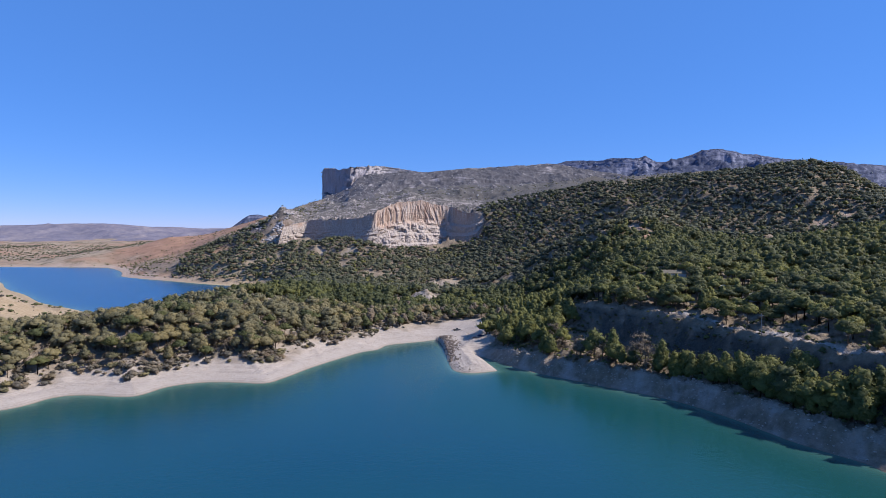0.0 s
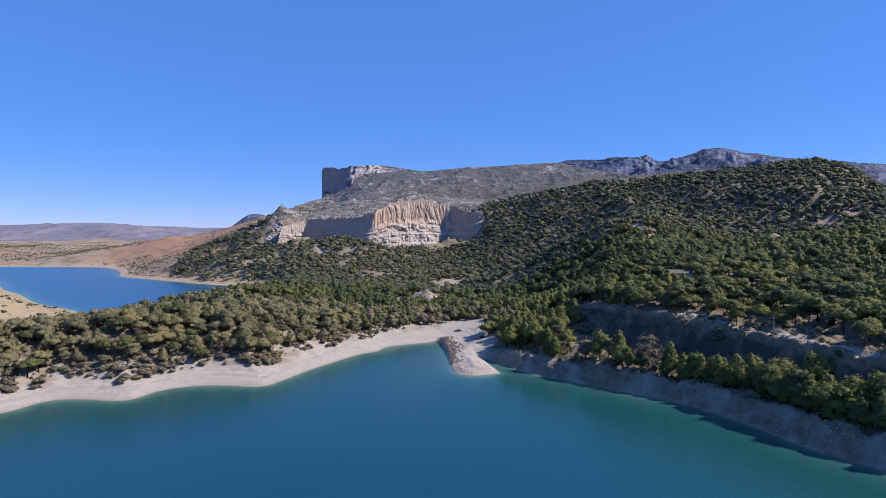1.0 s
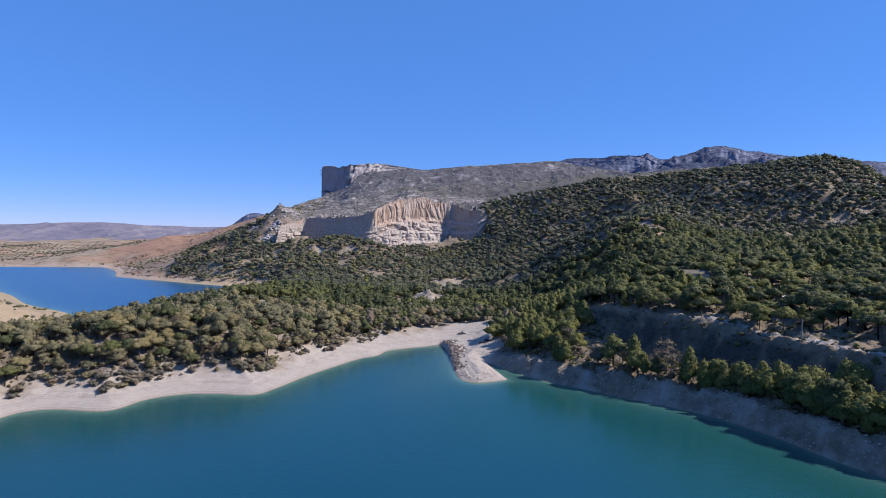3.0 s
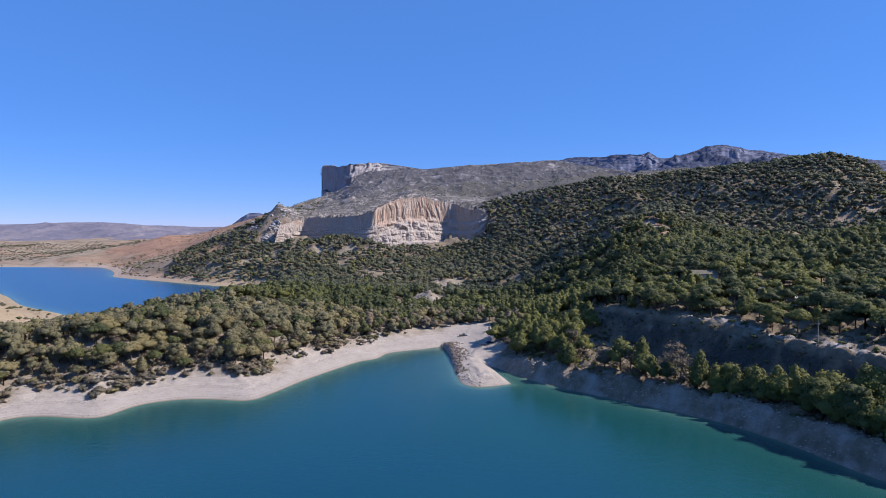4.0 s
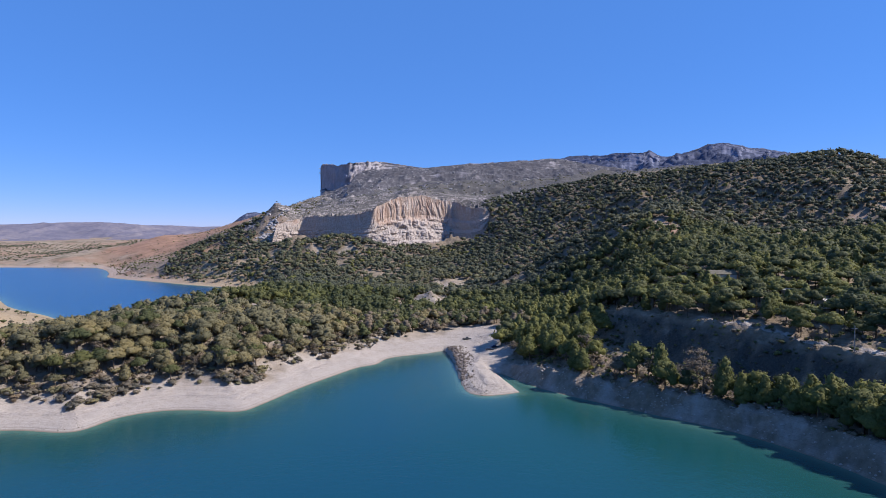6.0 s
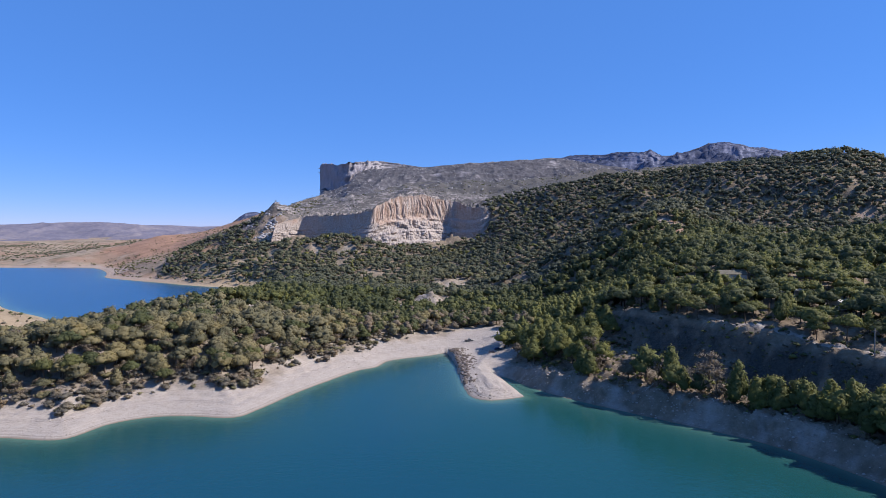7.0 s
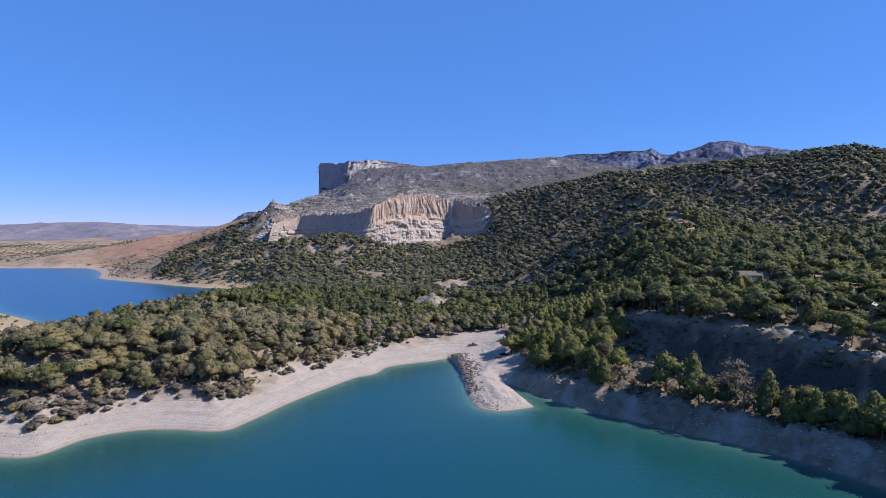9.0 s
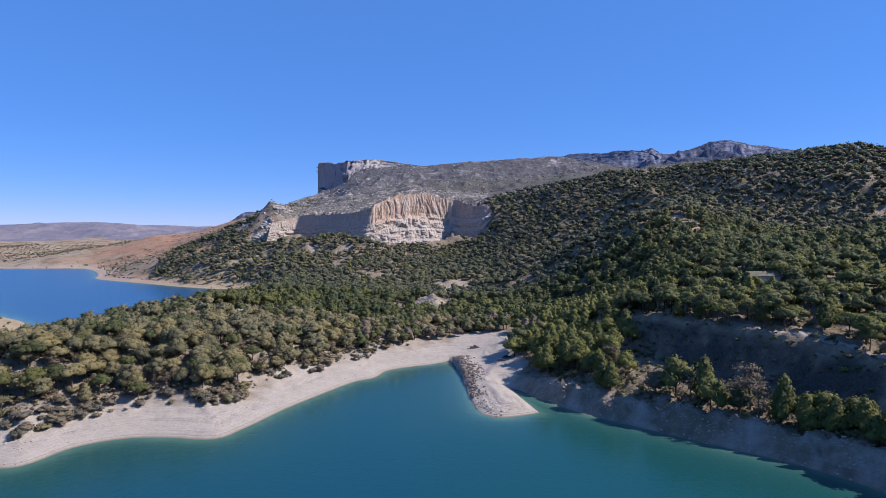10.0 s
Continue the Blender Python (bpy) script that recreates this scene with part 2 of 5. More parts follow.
def mountain_material(name, pale, scrub, share):
    """Limestone slopes: bare rock where steep and along ledges, low scrub where the ground lies flatter."""
    m, t, b = material(name, 0.95)
    geo = t.nodes.new("ShaderNodeNewGeometry")
    sep = t.nodes.new("ShaderNodeSeparateXYZ")
    t.links.new(geo.outputs["Normal"], sep.inputs[0])
    broad, ledge, fine = noise_node(t, 0.012, 5, 0.6), noise_node(t, 0.04, 6, 0.7, (0.5, 0.5, 2.6)), noise_node(t, 0.16, 7, 0.8)
    rock = colour_ramp(t, fine, [(0.3, tuple(0.5 * c for c in pale)), (0.5, pale), (0.72, tuple(1.3 * c for c in pale))])
    total = t.nodes.new("ShaderNodeMath")
    total.operation = "MULTIPLY_ADD"
    total.inputs[1].default_value = 1.1
    t.links.new(ledge, total.inputs[0])
    t.links.new(sep.outputs["Z"], total.inputs[2])
    more = t.nodes.new("ShaderNodeMath")
    more.operation = "MULTIPLY_ADD"
    more.inputs[1].default_value = 0.4
    t.links.new(broad, more.inputs[0])
    t.links.new(total.outputs[0], more.inputs[2])
    last = t.nodes.new("ShaderNodeMath")
    last.operation = "MULTIPLY_ADD"
    last.inputs[1].default_value = 1.1
    t.links.new(fine, last.inputs[0])
    t.links.new(more.outputs[0], last.inputs[2])
    level = t.nodes.new("ShaderNodeMapRange")
    level.inputs["From Min"].default_value, level.inputs["From Max"].default_value = share - 0.12, share + 0.12
    t.links.new(last.outputs[0], level.inputs["Value"])
    green = colour_ramp(t, fine, [(0.35, tuple(0.6 * c for c in scrub)), (0.65, tuple(1.35 * c for c in scrub))])
    t.links.new(mix(t, level.outputs[0], rock, green), b.inputs["Base Color"])
    bump(t, b, fine, 0.6, 2.5)
    return m


# violet lean stands for haze in both; cliff also lightened for skylight
LIMESTONE = mountain_material("grey_limestone", (0.33, 0.30, 0.305), (0.078, 0.073, 0.078), 1.98)
CLIFF = rock_material("cliff_limestone", [(0.3, (0.20, 0.18, 0.195)), (0.5, (0.30, 0.275, 0.295)), (0.7, (0.38, 0.355, 0.375))], 0.0, 0.08, (1, 1, 0.3))


def quarry_material():
    """Cut limestone: rust-stained streaks above, pale broken stone below, with a ragged border."""
    m, t, b = material("cut_limestone", 0.95)
    streaks, grain, ragged = noise_node(t, 0.2, 8, 0.68, (1, 1, 0.16)), noise_node(t, 0.45, 6, 0.75), noise_node(t, 0.05, 6, 0.7)
    stain = colour_ramp(t, streaks, [(0.3, (0.27, 0.165, 0.115)), (0.44, (0.38, 0.265, 0.20)), (0.56, (0.45, 0.35, 0.285)), (0.7, (0.48, 0.41, 0.36))])
    pale = colour_ramp(t, grain, [(0.3, (0.22, 0.17, 0.143)), (0.46, (0.375, 0.31, 0.268)), (0.7, (0.475, 0.42, 0.378))])
    shade = t.nodes.new("ShaderNodeMath")
    shade.operation = "MULTIPLY_ADD"
    shade.inputs[1].default_value, shade.inputs[2].default_value = 0.7, -0.33
    t.links.new(ragged, shade.inputs[0])
    total = t.nodes.new("ShaderNodeMath")
    t.links.new(shade.outputs[0], total.inputs[0])
    t.links.new(attribute(t, "worked"), total.inputs[1])
    where = colour_ramp(t, total.outputs[0], [(0.44, (0, 0, 0)), (0.60, (1, 1, 1))])
    t.links.new(mix(t, where, pale, stain), b.inputs["Base Color"])
    bump(t, b, grain, 0.8, 2.5)
    return m


QUARRY = quarry_material()
# distance haze is painted into these two colours, rock bluer, earth more violet
HAZED_RANGE = mountain_material("hazed_range_rock", (0.18, 0.188, 0.255), (0.046, 0.055, 0.092), 1.93)
HAZED_HILL = rock_material("hazed_hill_earth", [(0.3, (0.10, 0.098, 0.14)), (0.5, (0.15, 0.138, 0.172)), (0.66, (0.25, 0.215, 0.215))], 0.0, 0.007)


# ---- mesh helpers ----
def mesh_of(name, verts, faces, mats, index=None, smooth=False, attrs=None):
    """A mesh from arrays; faces all triangles or all quads."""
    me = bpy.data.meshes.new(name)
    faces = np.asarray(faces, np.int32)
    k = faces.shape[1]
    me.vertices.add(len(verts))
    me.vertices.foreach_set("co", np.asarray(verts, np.float32).ravel())
    me.loops.add(faces.size)
    me.loops.foreach_set("vertex_index", faces.ravel())
    me.polygons.add(len(faces))
    me.polygons.foreach_set("loop_start", np.arange(0, faces.size, k, dtype=np.int32))
    for m in mats:
        me.materials.append(m)
    if index is not None:
        me.polygons.foreach_set("material_index", np.asarray(index, np.int32))
    me.polygons.foreach_set("use_smooth", np.full(len(faces), smooth))
    for key, values in (attrs or {}).items():
        me.attributes.new(key, "FLOAT", "POINT").data.foreach_set("value", np.asarray(values, np.float32))
    me.update()
    me.validate()
    return me


def grid_faces(rows, cols, wrap=False):
    i, j = np.meshgrid(np.arange(rows - 1), np.arange(cols if wrap else cols - 1), indexing="ij")
    a, b = i * cols + j, i * cols + (j + 1) % cols
    return np.stack([a, b, b + cols, a + cols], axis=-1).reshape(-1, 4)


def part(name, bm, mat, parent, label=""):
    me = bpy.data.meshes.new(name)
    bm.to_mesh(me)
    bm.free()
    me.materials.append(mat)
    ob = new(name, me)
    ob.parent = parent
    return tagged(ob, label)


# ---- the lie of the land ----
# the near lake's shore, from the western side round the cove and the spit to the eastern bank
SHORE_WEST = spline([(-420, 60), (-300, 175), (-225, 222), (-183, 240), (-173, 259), (-162, 263), (-139, 261), (-131, 277), (-119, 285), (-105, 286), (-87, 284), (-80, 295),
                     (-71, 318), (-60, 340), (-50, 358), (-41, 366), (-36, 380), (-24, 388), (-14, 393), (-3.5, 402)], 200)
SHORE_SPIT = spline([(-3.5, 402), (1, 372), (2.5, 350), (4, 325), (6, 311), (12, 305), (20, 306), (29, 310)], 40)
SHORE_INLET = spline([(29, 310), (25.5, 324), (22, 338), (20.5, 346)], 18)
SHORE_EAST = spline([(20.5, 346), (26, 341), (31, 330), (39, 317), (48, 306), (61, 293), (83, 272), (101, 254), (114, 230), (122, 206), (131, 190), (140, 176), (165, 120), (200, 20)], 120)
FAR_SHORE = spline([(-268, 456), (-238, 505), (-226, 600), (-232, 700), (-255, 780), (-272, 803), (-300, 812), (-345, 838), (-414, 887), (-470, 925), (-536, 978),
                    (-575, 1050), (-640, 1150), (-712, 1225), (-830, 1238), (-950, 1250), (-1250, 1270)], 90)
HEADLAND_SHORE = spline([(-1500, 1200), (-1000, 1140), (-800, 1010), (-655, 867), (-570, 765), (-492, 690), (-420, 612), (-343, 552), (-300, 505), (-268, 456)], 60)
LAKE = np.vstack([SHORE_WEST, SHORE_SPIT[1:], SHORE_INLET[1:], SHORE_EAST[1:], [(260, -400), (-500, -400)]])
FAR_LAKE = np.vstack([FAR_SHORE, HEADLAND_SHORE[:-1]])

# heights along crests, spurs and valley floors
FORMS = dict(
    peninsula=[(-300, 250, 24), (-230, 270, 20), (-190, 300, 23), (-155, 330, 25), (-150, 400, 24), (-160, 470, 22), (-140, 560, 20), (-60, 520, 12), (-90, 420, 14)],
    bare_headland=[(-430, 470, 30), (-345, 450, 21), (-312, 450, 15), (-283, 455, 8), (-262, 380, 11), (-232, 345, 14), (-420, 330, 30), (-430, 560, 15), (-560, 700, 14), (-700, 820, 16)],
    valley=[(10, 440, 6), (0, 520, 8), (30, 620, 10), (10, 740, 14), (-40, 860, 28), (-150, 850, 30), (-170, 700, 14), (70, 420, 12)],
    quarry_foot=[(-265, 960, 50), (-200, 960, 50), (-90, 965, 47), (0, 975, 48), (50, 975, 62)],
    quarry_front=[(-240, 935, 54), (-190, 945, 57), (-140, 915, 55), (-100, 905, 46)],
    quarry_top=[(-285, 1050, 107), (-200, 1060, 104), (-125, 1070, 112), (-60, 1085, 134), (0, 1085, 134), (64, 1030, 112)],
    quarry_back=[(-330, 1400, 125), (-200, 1300, 142), (-100, 1400, 160), (-400, 1900, 180), (95, 1500, 172), (416, 2000, 235), (-430, 2200, 200), (-100, 2200, 235)],
    west_slope=[(-300, 850, 16), (-330, 900, 26), (-400, 1000, 45), (-430, 920, 8), (-520, 1200, 28), (-700, 1500, 55), (-555, 1500, 72), (-669, 1600, 55), (-450, 1250, 72)],
    plain=[(-700, 1280, 5), (-900, 1330, 6), (-1000, 2000, 30), (-1300, 2100, 32), (-1500, 2500, 36), (-1000, 3500, 42), (-2500, 4500, 50), (-1800, 1500, 14), (-600, 2600, 60)],
    east_ridge=[(64, 1000, 104), (160, 1000, 133), (253, 950, 141), (345, 865, 150), (395, 825, 151), (440, 805, 154), (475, 805, 163), (505, 802, 164), (532, 796, 158), (560, 790, 140), (600, 785, 108), (660, 760, 95), (900, 800, 100)],
    spur=[(130, 400, 47), (160, 470, 62), (181, 537, 71), (186, 600, 78), (226, 697, 85), (190, 676, 83), (160, 655, 74), (120, 628, 56), (275, 590, 66), (330, 660, 88), (396, 688, 106)],
    east_slope=[(250, 450, 62), (200, 330, 42), (300, 400, 62), (350, 500, 76), (520, 560, 88), (200, 230, 40), (330, 250, 58), (300, 60, 42), (148, 352, 45), (126, 350, 41), (409, 641, 84)],
    gully=[(105, 730, 26), (150, 765, 46), (198, 780, 62), (240, 790, 80), (218, 485, 55), (270, 505, 57), (300, 720, 88)],
    hollow=[(95, 480, 18), (108, 600, 36), (62, 610, 14), (75, 740, 20), (130, 860, 70), (340, 560, 64)],
    rear=[(0, -900, 60), (600, -500, 70), (-900, -300, 60), (1200, 300, 120), (2500, 1500, 200), (0, 3500, 250), (1500, -2500, 90), (-2500, -1500, 60), (2500, 3500, 200)],
)


# the quarry: foot and lip of its worked faces, as x, y, z
QUARRY_FOOT = [(-268, 950, 52), (-248, 985, 50), (-230, 1000, 48), (-175, 970, 48), (-124, 938, 48), (-96, 940, 48), (-70, 955, 49), (-30, 980, 49), (8, 1008, 49), (30, 994, 50), (56, 978, 58), (68, 981, 84)]
QUARRY_LIP = [(-262, 962, 82), (-245, 990, 90), (-228, 1006, 93), (-172, 976, 96), (-114, 945, 99), (-104, 958, 110), (-80, 982, 123), (-44, 1008, 127), (10, 1036, 120), (30, 1018, 112), (54, 992, 104), (70, 990, 99)]
PIT = np.vstack([[(x, y - 14) for x, y, z in QUARRY_FOOT], [(x, y + 9) for x, y, z in QUARRY_LIP[::-1]]])


def bend(x, y):
    """Coordinates in which near forms are drawn as large as far ones."""
    x, y = np.asarray(x, float), np.asarray(y, float)
    r = np.sqrt(x * x + y * y) + 40
    return x / r * 3.0, y / r * 3.0, np.log(r) * 2.2


_known = np.array([p for line in FORMS.values() for p in line], float)
_q = np.stack(bend(_known[:, 0], _known[:, 1]), axis=1)
_gap = np.linalg.norm(_q[:, None] - _q[None], axis=2)
_weights = np.linalg.solve(_gap + 1e-4 * np.eye(len(_q)), _known[:, 2] - 60)


def swell(x, y):
    """The broad form of the land."""
    q = np.stack(bend(x, y), axis=-1)
    total = np.full(np.shape(x), 60.0)
    for centre, w in zip(_q, _weights):
        total = total + w * np.sqrt(((q - centre) ** 2).sum(axis=-1))
    return total


KNOLLS = [(-17, 550, 40, 42, 6), (0, 716, 56, 46, 6), (-150, 895, 56, 42, 6), (-205, 905, 36, 32, 4), (60, 640, 26, 30, 8), (-282, 1012, 24, 60, 16)]


def bare(x, y):
    """Open, pale ground on the cuts."""
    out = np.zeros(np.shape(x))
    for kx, ky, rx, ry, up in KNOLLS[:2]:
        out = np.maximum(out, 1 - ramp(np.hypot((x - kx) / (0.45 * rx), (y - ky + 0.22 * ry) / (0.5 * ry)) + fbm(x, y, 11, 4, 44) * 0.7, 0.6, 0.9) * 1.0)
        out = np.where(y > ky - 1 + 5 * fbm(x, y, 14, 3, 43), np.where(np.hypot((x - kx) / rx, (y - ky) / ry) < 2, 0, out), out)
    return out


SCARS = [(-18, 528, 13, 30), (8, 690, 26, 36), (-138, 880, 17, 13), (-186, 892, 16, 11), (183, 540, 8.5, 26), (420, 652, 9, 15), (352, 600, 12, 14), (445, 640, 10, 24), (-338, 892, 16, 15), (-298, 862, 14, 11)]


def scars(x, y):
    """Openings in the wood with bare, reddish or pale ground."""
    out = np.zeros(np.shape(x))
    for kx, ky, rx, ry in SCARS:
        out = np.maximum(out, 1 - ramp(np.hypot((x - kx) / rx, (y - ky) / ry) + fbm(x, y, 10, 3, 45) * 0.35, 0.7, 1.0))
    return out


def land(x, y):
    """Height of the ground, with how far the near and the far shore are (below nought: in the lake)."""
    x, y = np.asarray(x, float), np.asarray(y, float)
    west, east = line_distance(x, y, SHORE_WEST), line_distance(x, y, SHORE_EAST)
    spit = np.minimum(line_distance(x, y, SHORE_SPIT), line_distance(x, y, SHORE_INLET))
    near = np.minimum(np.minimum(west, east), spit)
    far = np.minimum(line_distance(x, y, FAR_SHORE), line_distance(x, y, HEADLAND_SHORE))
    wet, wet_far = inside(x, y, LAKE), inside(x, y, FAR_LAKE)
    h = swell(x, y)
    r = np.sqrt(x * x + y * y)
    h = h + fbm(x, y, 120, 4, 4) * 5.0 * ramp(-x, 380, 520) * ramp(y, 1150, 1400) * (1 - ramp(y, 2000, 2600))
    h = h + fbm(x, y, 90, 4, 3) * 3.0 * ramp(near, 20, 90) * ramp(r, 100, 500) + fbm(x, y, 380, 3, 8) * 7 * ramp(r, 900, 1800)
    h = h + (ridged(x, y, 170, 4, 15) - 0.5) * 12 * (1 - 0.9 * ramp(h, 112, 138)) * ramp(x, 60, 160) * ramp(y, 430, 600) * (1 - ramp(y, 1100, 1400))
    h = h + (ridged(x, y, 75, 5, 27) - 0.5) * 7 * ramp(y, 1060, 1140) * ramp(x, -460, -380) * (1 - ramp(y, 1900, 2300))
    # bare cuts and knolls in the valley
    for kx, ky, rx, ry, up in KNOLLS:
        front = ky + 6 * fbm(x, y, 16, 3, 52)
        h = h + up * (0.8 + 0.5 * fbm(x, y, 18, 3, 53)) * np.exp(-np.abs((x - kx) / rx) ** 3 - np.where(y < front, (y - front) / (0.3 * ry), (y - front) / ry) ** 2)
    h = h + bare(x, y) * (ridged(x, y, 16, 5, 49) - 0.4) * 2.6
    h = np.where(inside(x, y, PIT), np.clip(h, 48.6, 49.2), h)
    # western beach: a low, stepped slope
    beach = 5.6 * np.clip(west, 0, 30) / 30
    stair = 0.95
    level = beach / stair + fbm(x, y, 30, 2, 5) * 0.4
    beach = beach + stair * 0.95 * (ramp(level - np.floor(level), 0.68, 0.95) - (level - np.floor(level))) * ramp(west, 1, 4) * (0.5 + 0.5 * ramp(fbm(x, y, 40, 2, 6), -0.2, 0.3))
    beach = beach + fbm(x, y, 7, 4, 12, 0.6) * 0.38 * ramp(west, 2, 16)
    h_west = beach + (np.maximum(h, 6) - beach) * ramp(west, 18, 58)
    # eastern bank: cut bank, wooded shelf, steep slope, terrace
    wide = np.clip(y - 255, -8, 130) * 0.29
    steps = np.interp(east - wide * ramp(east, 12, 40), [0, 1.5, 3.5, 6.5, 13, 21, 24, 32, 38, 52, 60], [0, 0.8, 4.2, 7.8, 9.2, 10.6, 14, 29, 29.6, 31.5, 34])
    steps = steps * (1 + np.clip(y - 275, 0, 70) * 0.0018 * ramp(east, 18, 30))
    steps = steps + (fbm(x, y, 6, 4, 21, 0.65) * 1.0 + (ridged(x, y, 7, 4, 22) - 0.5) * 1.3) * ramp(east, 0.5, 5)
    steps = steps * (0.6 + 0.4 * ramp(np.hypot(x - 20.5, y - 346), 6, 22))
    h_east = steps + (np.maximum(h, 8) - steps) * ramp(east - wide, 54, 100)
    # the spit: a flat, low ramp of fill
    flat = np.clip(spit, 0, 4) / 4 * 1.3 + np.clip(y - 306, 0, 120) * 0.032 + fbm(x, y, 6, 3, 39) * 0.15 * ramp(spit, 1, 4) + 0.28 * np.sin(spit * 2.1) * ramp(spit, 0.6, 2) * (1 - ramp(spit, 8, 11)) * (1 - ramp(y, 326, 340))
    w1, w2, w3 = 1 / (west + 2) ** 3, 1 / (east + 2) ** 3, 1 / (spit + 2) ** 3
    shaped = (w1 * h_west + w2 * h_east + w3 * (flat + (np.maximum(h, 4) - flat) * ramp(spit, 14, 42))) / (w1 + w2 + w3)
    h = np.where(near < 130, shaped + (h - shaped) * ramp(near, 90, 130), h)
    shelf = 0.085 * far + 0.4 * np.sin(far * 0.5) * ramp(far, 1, 6)
    h = np.where(wet_far, h, np.maximum(h, np.minimum(1.5, 0.2 * near)) * ramp(far, 12, 70) + shelf * (1 - ramp(far, 12, 70)))
    h = np.where(wet, -0.35 * near ** 0.9, h)
    h = np.where(wet_far, -0.2 * far, h)
    return h, np.where(wet, -near, near), np.where(wet_far, -far, far), west, east, spit


def build_ground():
    rows = np.concatenate([np.geomspace(40, 230, 40, endpoint=False), np.geomspace(230, 330, 120, endpoint=False), np.geomspace(330, 460, 70, endpoint=False), np.geomspace(460, 580, 50, endpoint=False), np.geomspace(580, 900, 60, endpoint=False),
                           np.geomspace(900, 1150, 40, endpoint=False), np.geomspace(1150, 4980, 70)])
    turn = np.radians(np.concatenate([np.linspace(-44, 44, 460, endpoint=False), np.linspace(44, 316, 60, endpoint=False)]))
    r, a = np.meshgrid(rows, turn, indexing="ij")
    x, y = r * np.sin(a), r * np.cos(a)
    h, near, far, west, east, spit = land(x, y)
    sand = np.maximum(1 - ramp(near + fbm(x, y, 12, 4, 31) * 7, 19, 32), (1 - ramp(far + fbm(x, y, 40, 3, 33) * 10, 22, 36)) * np.where(line_distance(x, y, HEADLAND_SHORE) < line_distance(x, y, FAR_SHORE), 0.12, 0.62))
    sand = np.where((east < west) & (east < spit), (1 - ramp(east + fbm(x, y, 10, 3, 35) * 3, 8, 13)) * np.clip(0.34 + 0.5 * fbm(x, y, 7, 4, 36, 0.7), 0.05, 1), sand)
    sand = np.maximum(sand, 1 - ramp(np.hypot((x - 14) / 1.0, (y - 415) / 1.5), 16, 24))
    terrace = east - np.clip(y - 255, -8, 130) * 0.29 * ramp(east, 12, 40)
    track = ramp(terrace, 33.0, 33.8) * (1 - ramp(terrace, 35.8, 36.8)) * ramp(x, 108, 116) * (1 - ramp(y, 330, 350))
    sand = np.maximum(sand, track)
    sand = np.maximum(sand, np.clip(scars(x, y) * (0.3 + 0.5 * fbm(x, y, 7, 3, 48)), 0, 0.8))
    cut = bare(x, y) * (0.45 + 0.4 * fbm(x, y, 6, 3, 46))
    sand = np.maximum(sand, np.clip(cut, 0, 1))
    sand = np.maximum(sand, np.clip(0.3 + 0.5 * fbm(x, y, 25, 4, 38), 0, 0.6) * ramp(-x, -30, 20) * ramp(x, -245, -225) * (1 - ramp(y, 440, 540)) * (near > 0))
    grass = ramp(-x, 225, 245) * ramp(y, 360, 400) * (1 - ramp(y, 800, 1000)) * ramp(near + far, 14, 30)
    sand = sand * (1 - 0.9 * grass)
    dry = np.maximum(scars(x, y), ramp(-x, 250, 275) * ramp(y, 380, 430))
    rock = ramp(y, 985, 1040) * ramp(x, -420, -300)
    # band on the steep slope where scrub and painted shade darken the soil
    shaded_scrub = ramp(x, 70, 84) * ramp(terrace, 16, 22) * (1 - ramp(terrace, 29.5, 31.5)) * (east < west) * (x > 40) * np.clip(0.75 + 0.6 * fbm(x, y, 9, 4, 34, 0.65), 0, 1)
    red = np.maximum(0.8 * scars(x, y) * (x > 60), 0.85 * (1 - ramp(np.hypot((x + 620) / 230, (y - 1480) / 330) + 0.35 * fbm(x, y, 120, 4, 37), 0.6, 1.0)))
    red = np.maximum(red, 0.7 * (1 - ramp(line_distance(x, y, FAR_SHORE), 25, 45)) * (far < near))
    heath = ramp(y + 0.5 * x, 1090, 1340) * ramp(x + 0.12 * (y - 1000), -230, -40)
    faces = grid_faces(len(rows), len(turn), True)
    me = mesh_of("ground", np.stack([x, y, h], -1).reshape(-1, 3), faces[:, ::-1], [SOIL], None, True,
                 {"sand": sand.ravel(), "dry": dry.ravel(), "rock": rock.ravel(), "red": red.ravel(), "shaded_scrub": shaded_scrub.ravel(), "heath": heath.ravel(), "grass": grass.ravel()})
    return tagged(new("ground", me), "forest floor, dry earth and pale drawdown shore round a reservoir", "ground", kind="structure")


build_ground()


def build_water(name, label, mat, rows, turn, wrap):
    turn = np.radians(turn)
    r, a = np.meshgrid(rows, turn, indexing="ij")
    x, y = r * np.sin(a), r * np.cos(a)
    h, near, far, west, east, spit = land(x, y)
    algae = 1 - ramp(np.minimum(east, west + 25) + 25 * fbm(x, y, 90, 3, 61), 20, 125)
    shallow = np.exp(np.minimum(h, 0) / 0.9) * 0.8 + 0.2 * np.exp(np.minimum(h, 0) / 4)
    me = mesh_of(name, np.stack([x, y, 0 * x], -1).reshape(-1, 3), grid_faces(len(rows), len(turn), wrap)[:, ::-1], [mat], None, True, {"shallow": shallow.ravel(), "algae": algae.ravel()})
    return tagged(new(name, me), label, "water", kind="structure")


build_water("water", "calm teal green reservoir water", WATER, np.concatenate([[0.5, 20], np.geomspace(60, 430, 110)]),
            np.concatenate([np.linspace(-60, 60, 200, endpoint=False), np.linspace(60, 300, 40, endpoint=False)]), True)
build_water("far_water", "deep blue second reservoir behind the peninsula", FAR_WATER, np.geomspace(438, 1800, 50), np.linspace(-80, -12, 110), False)


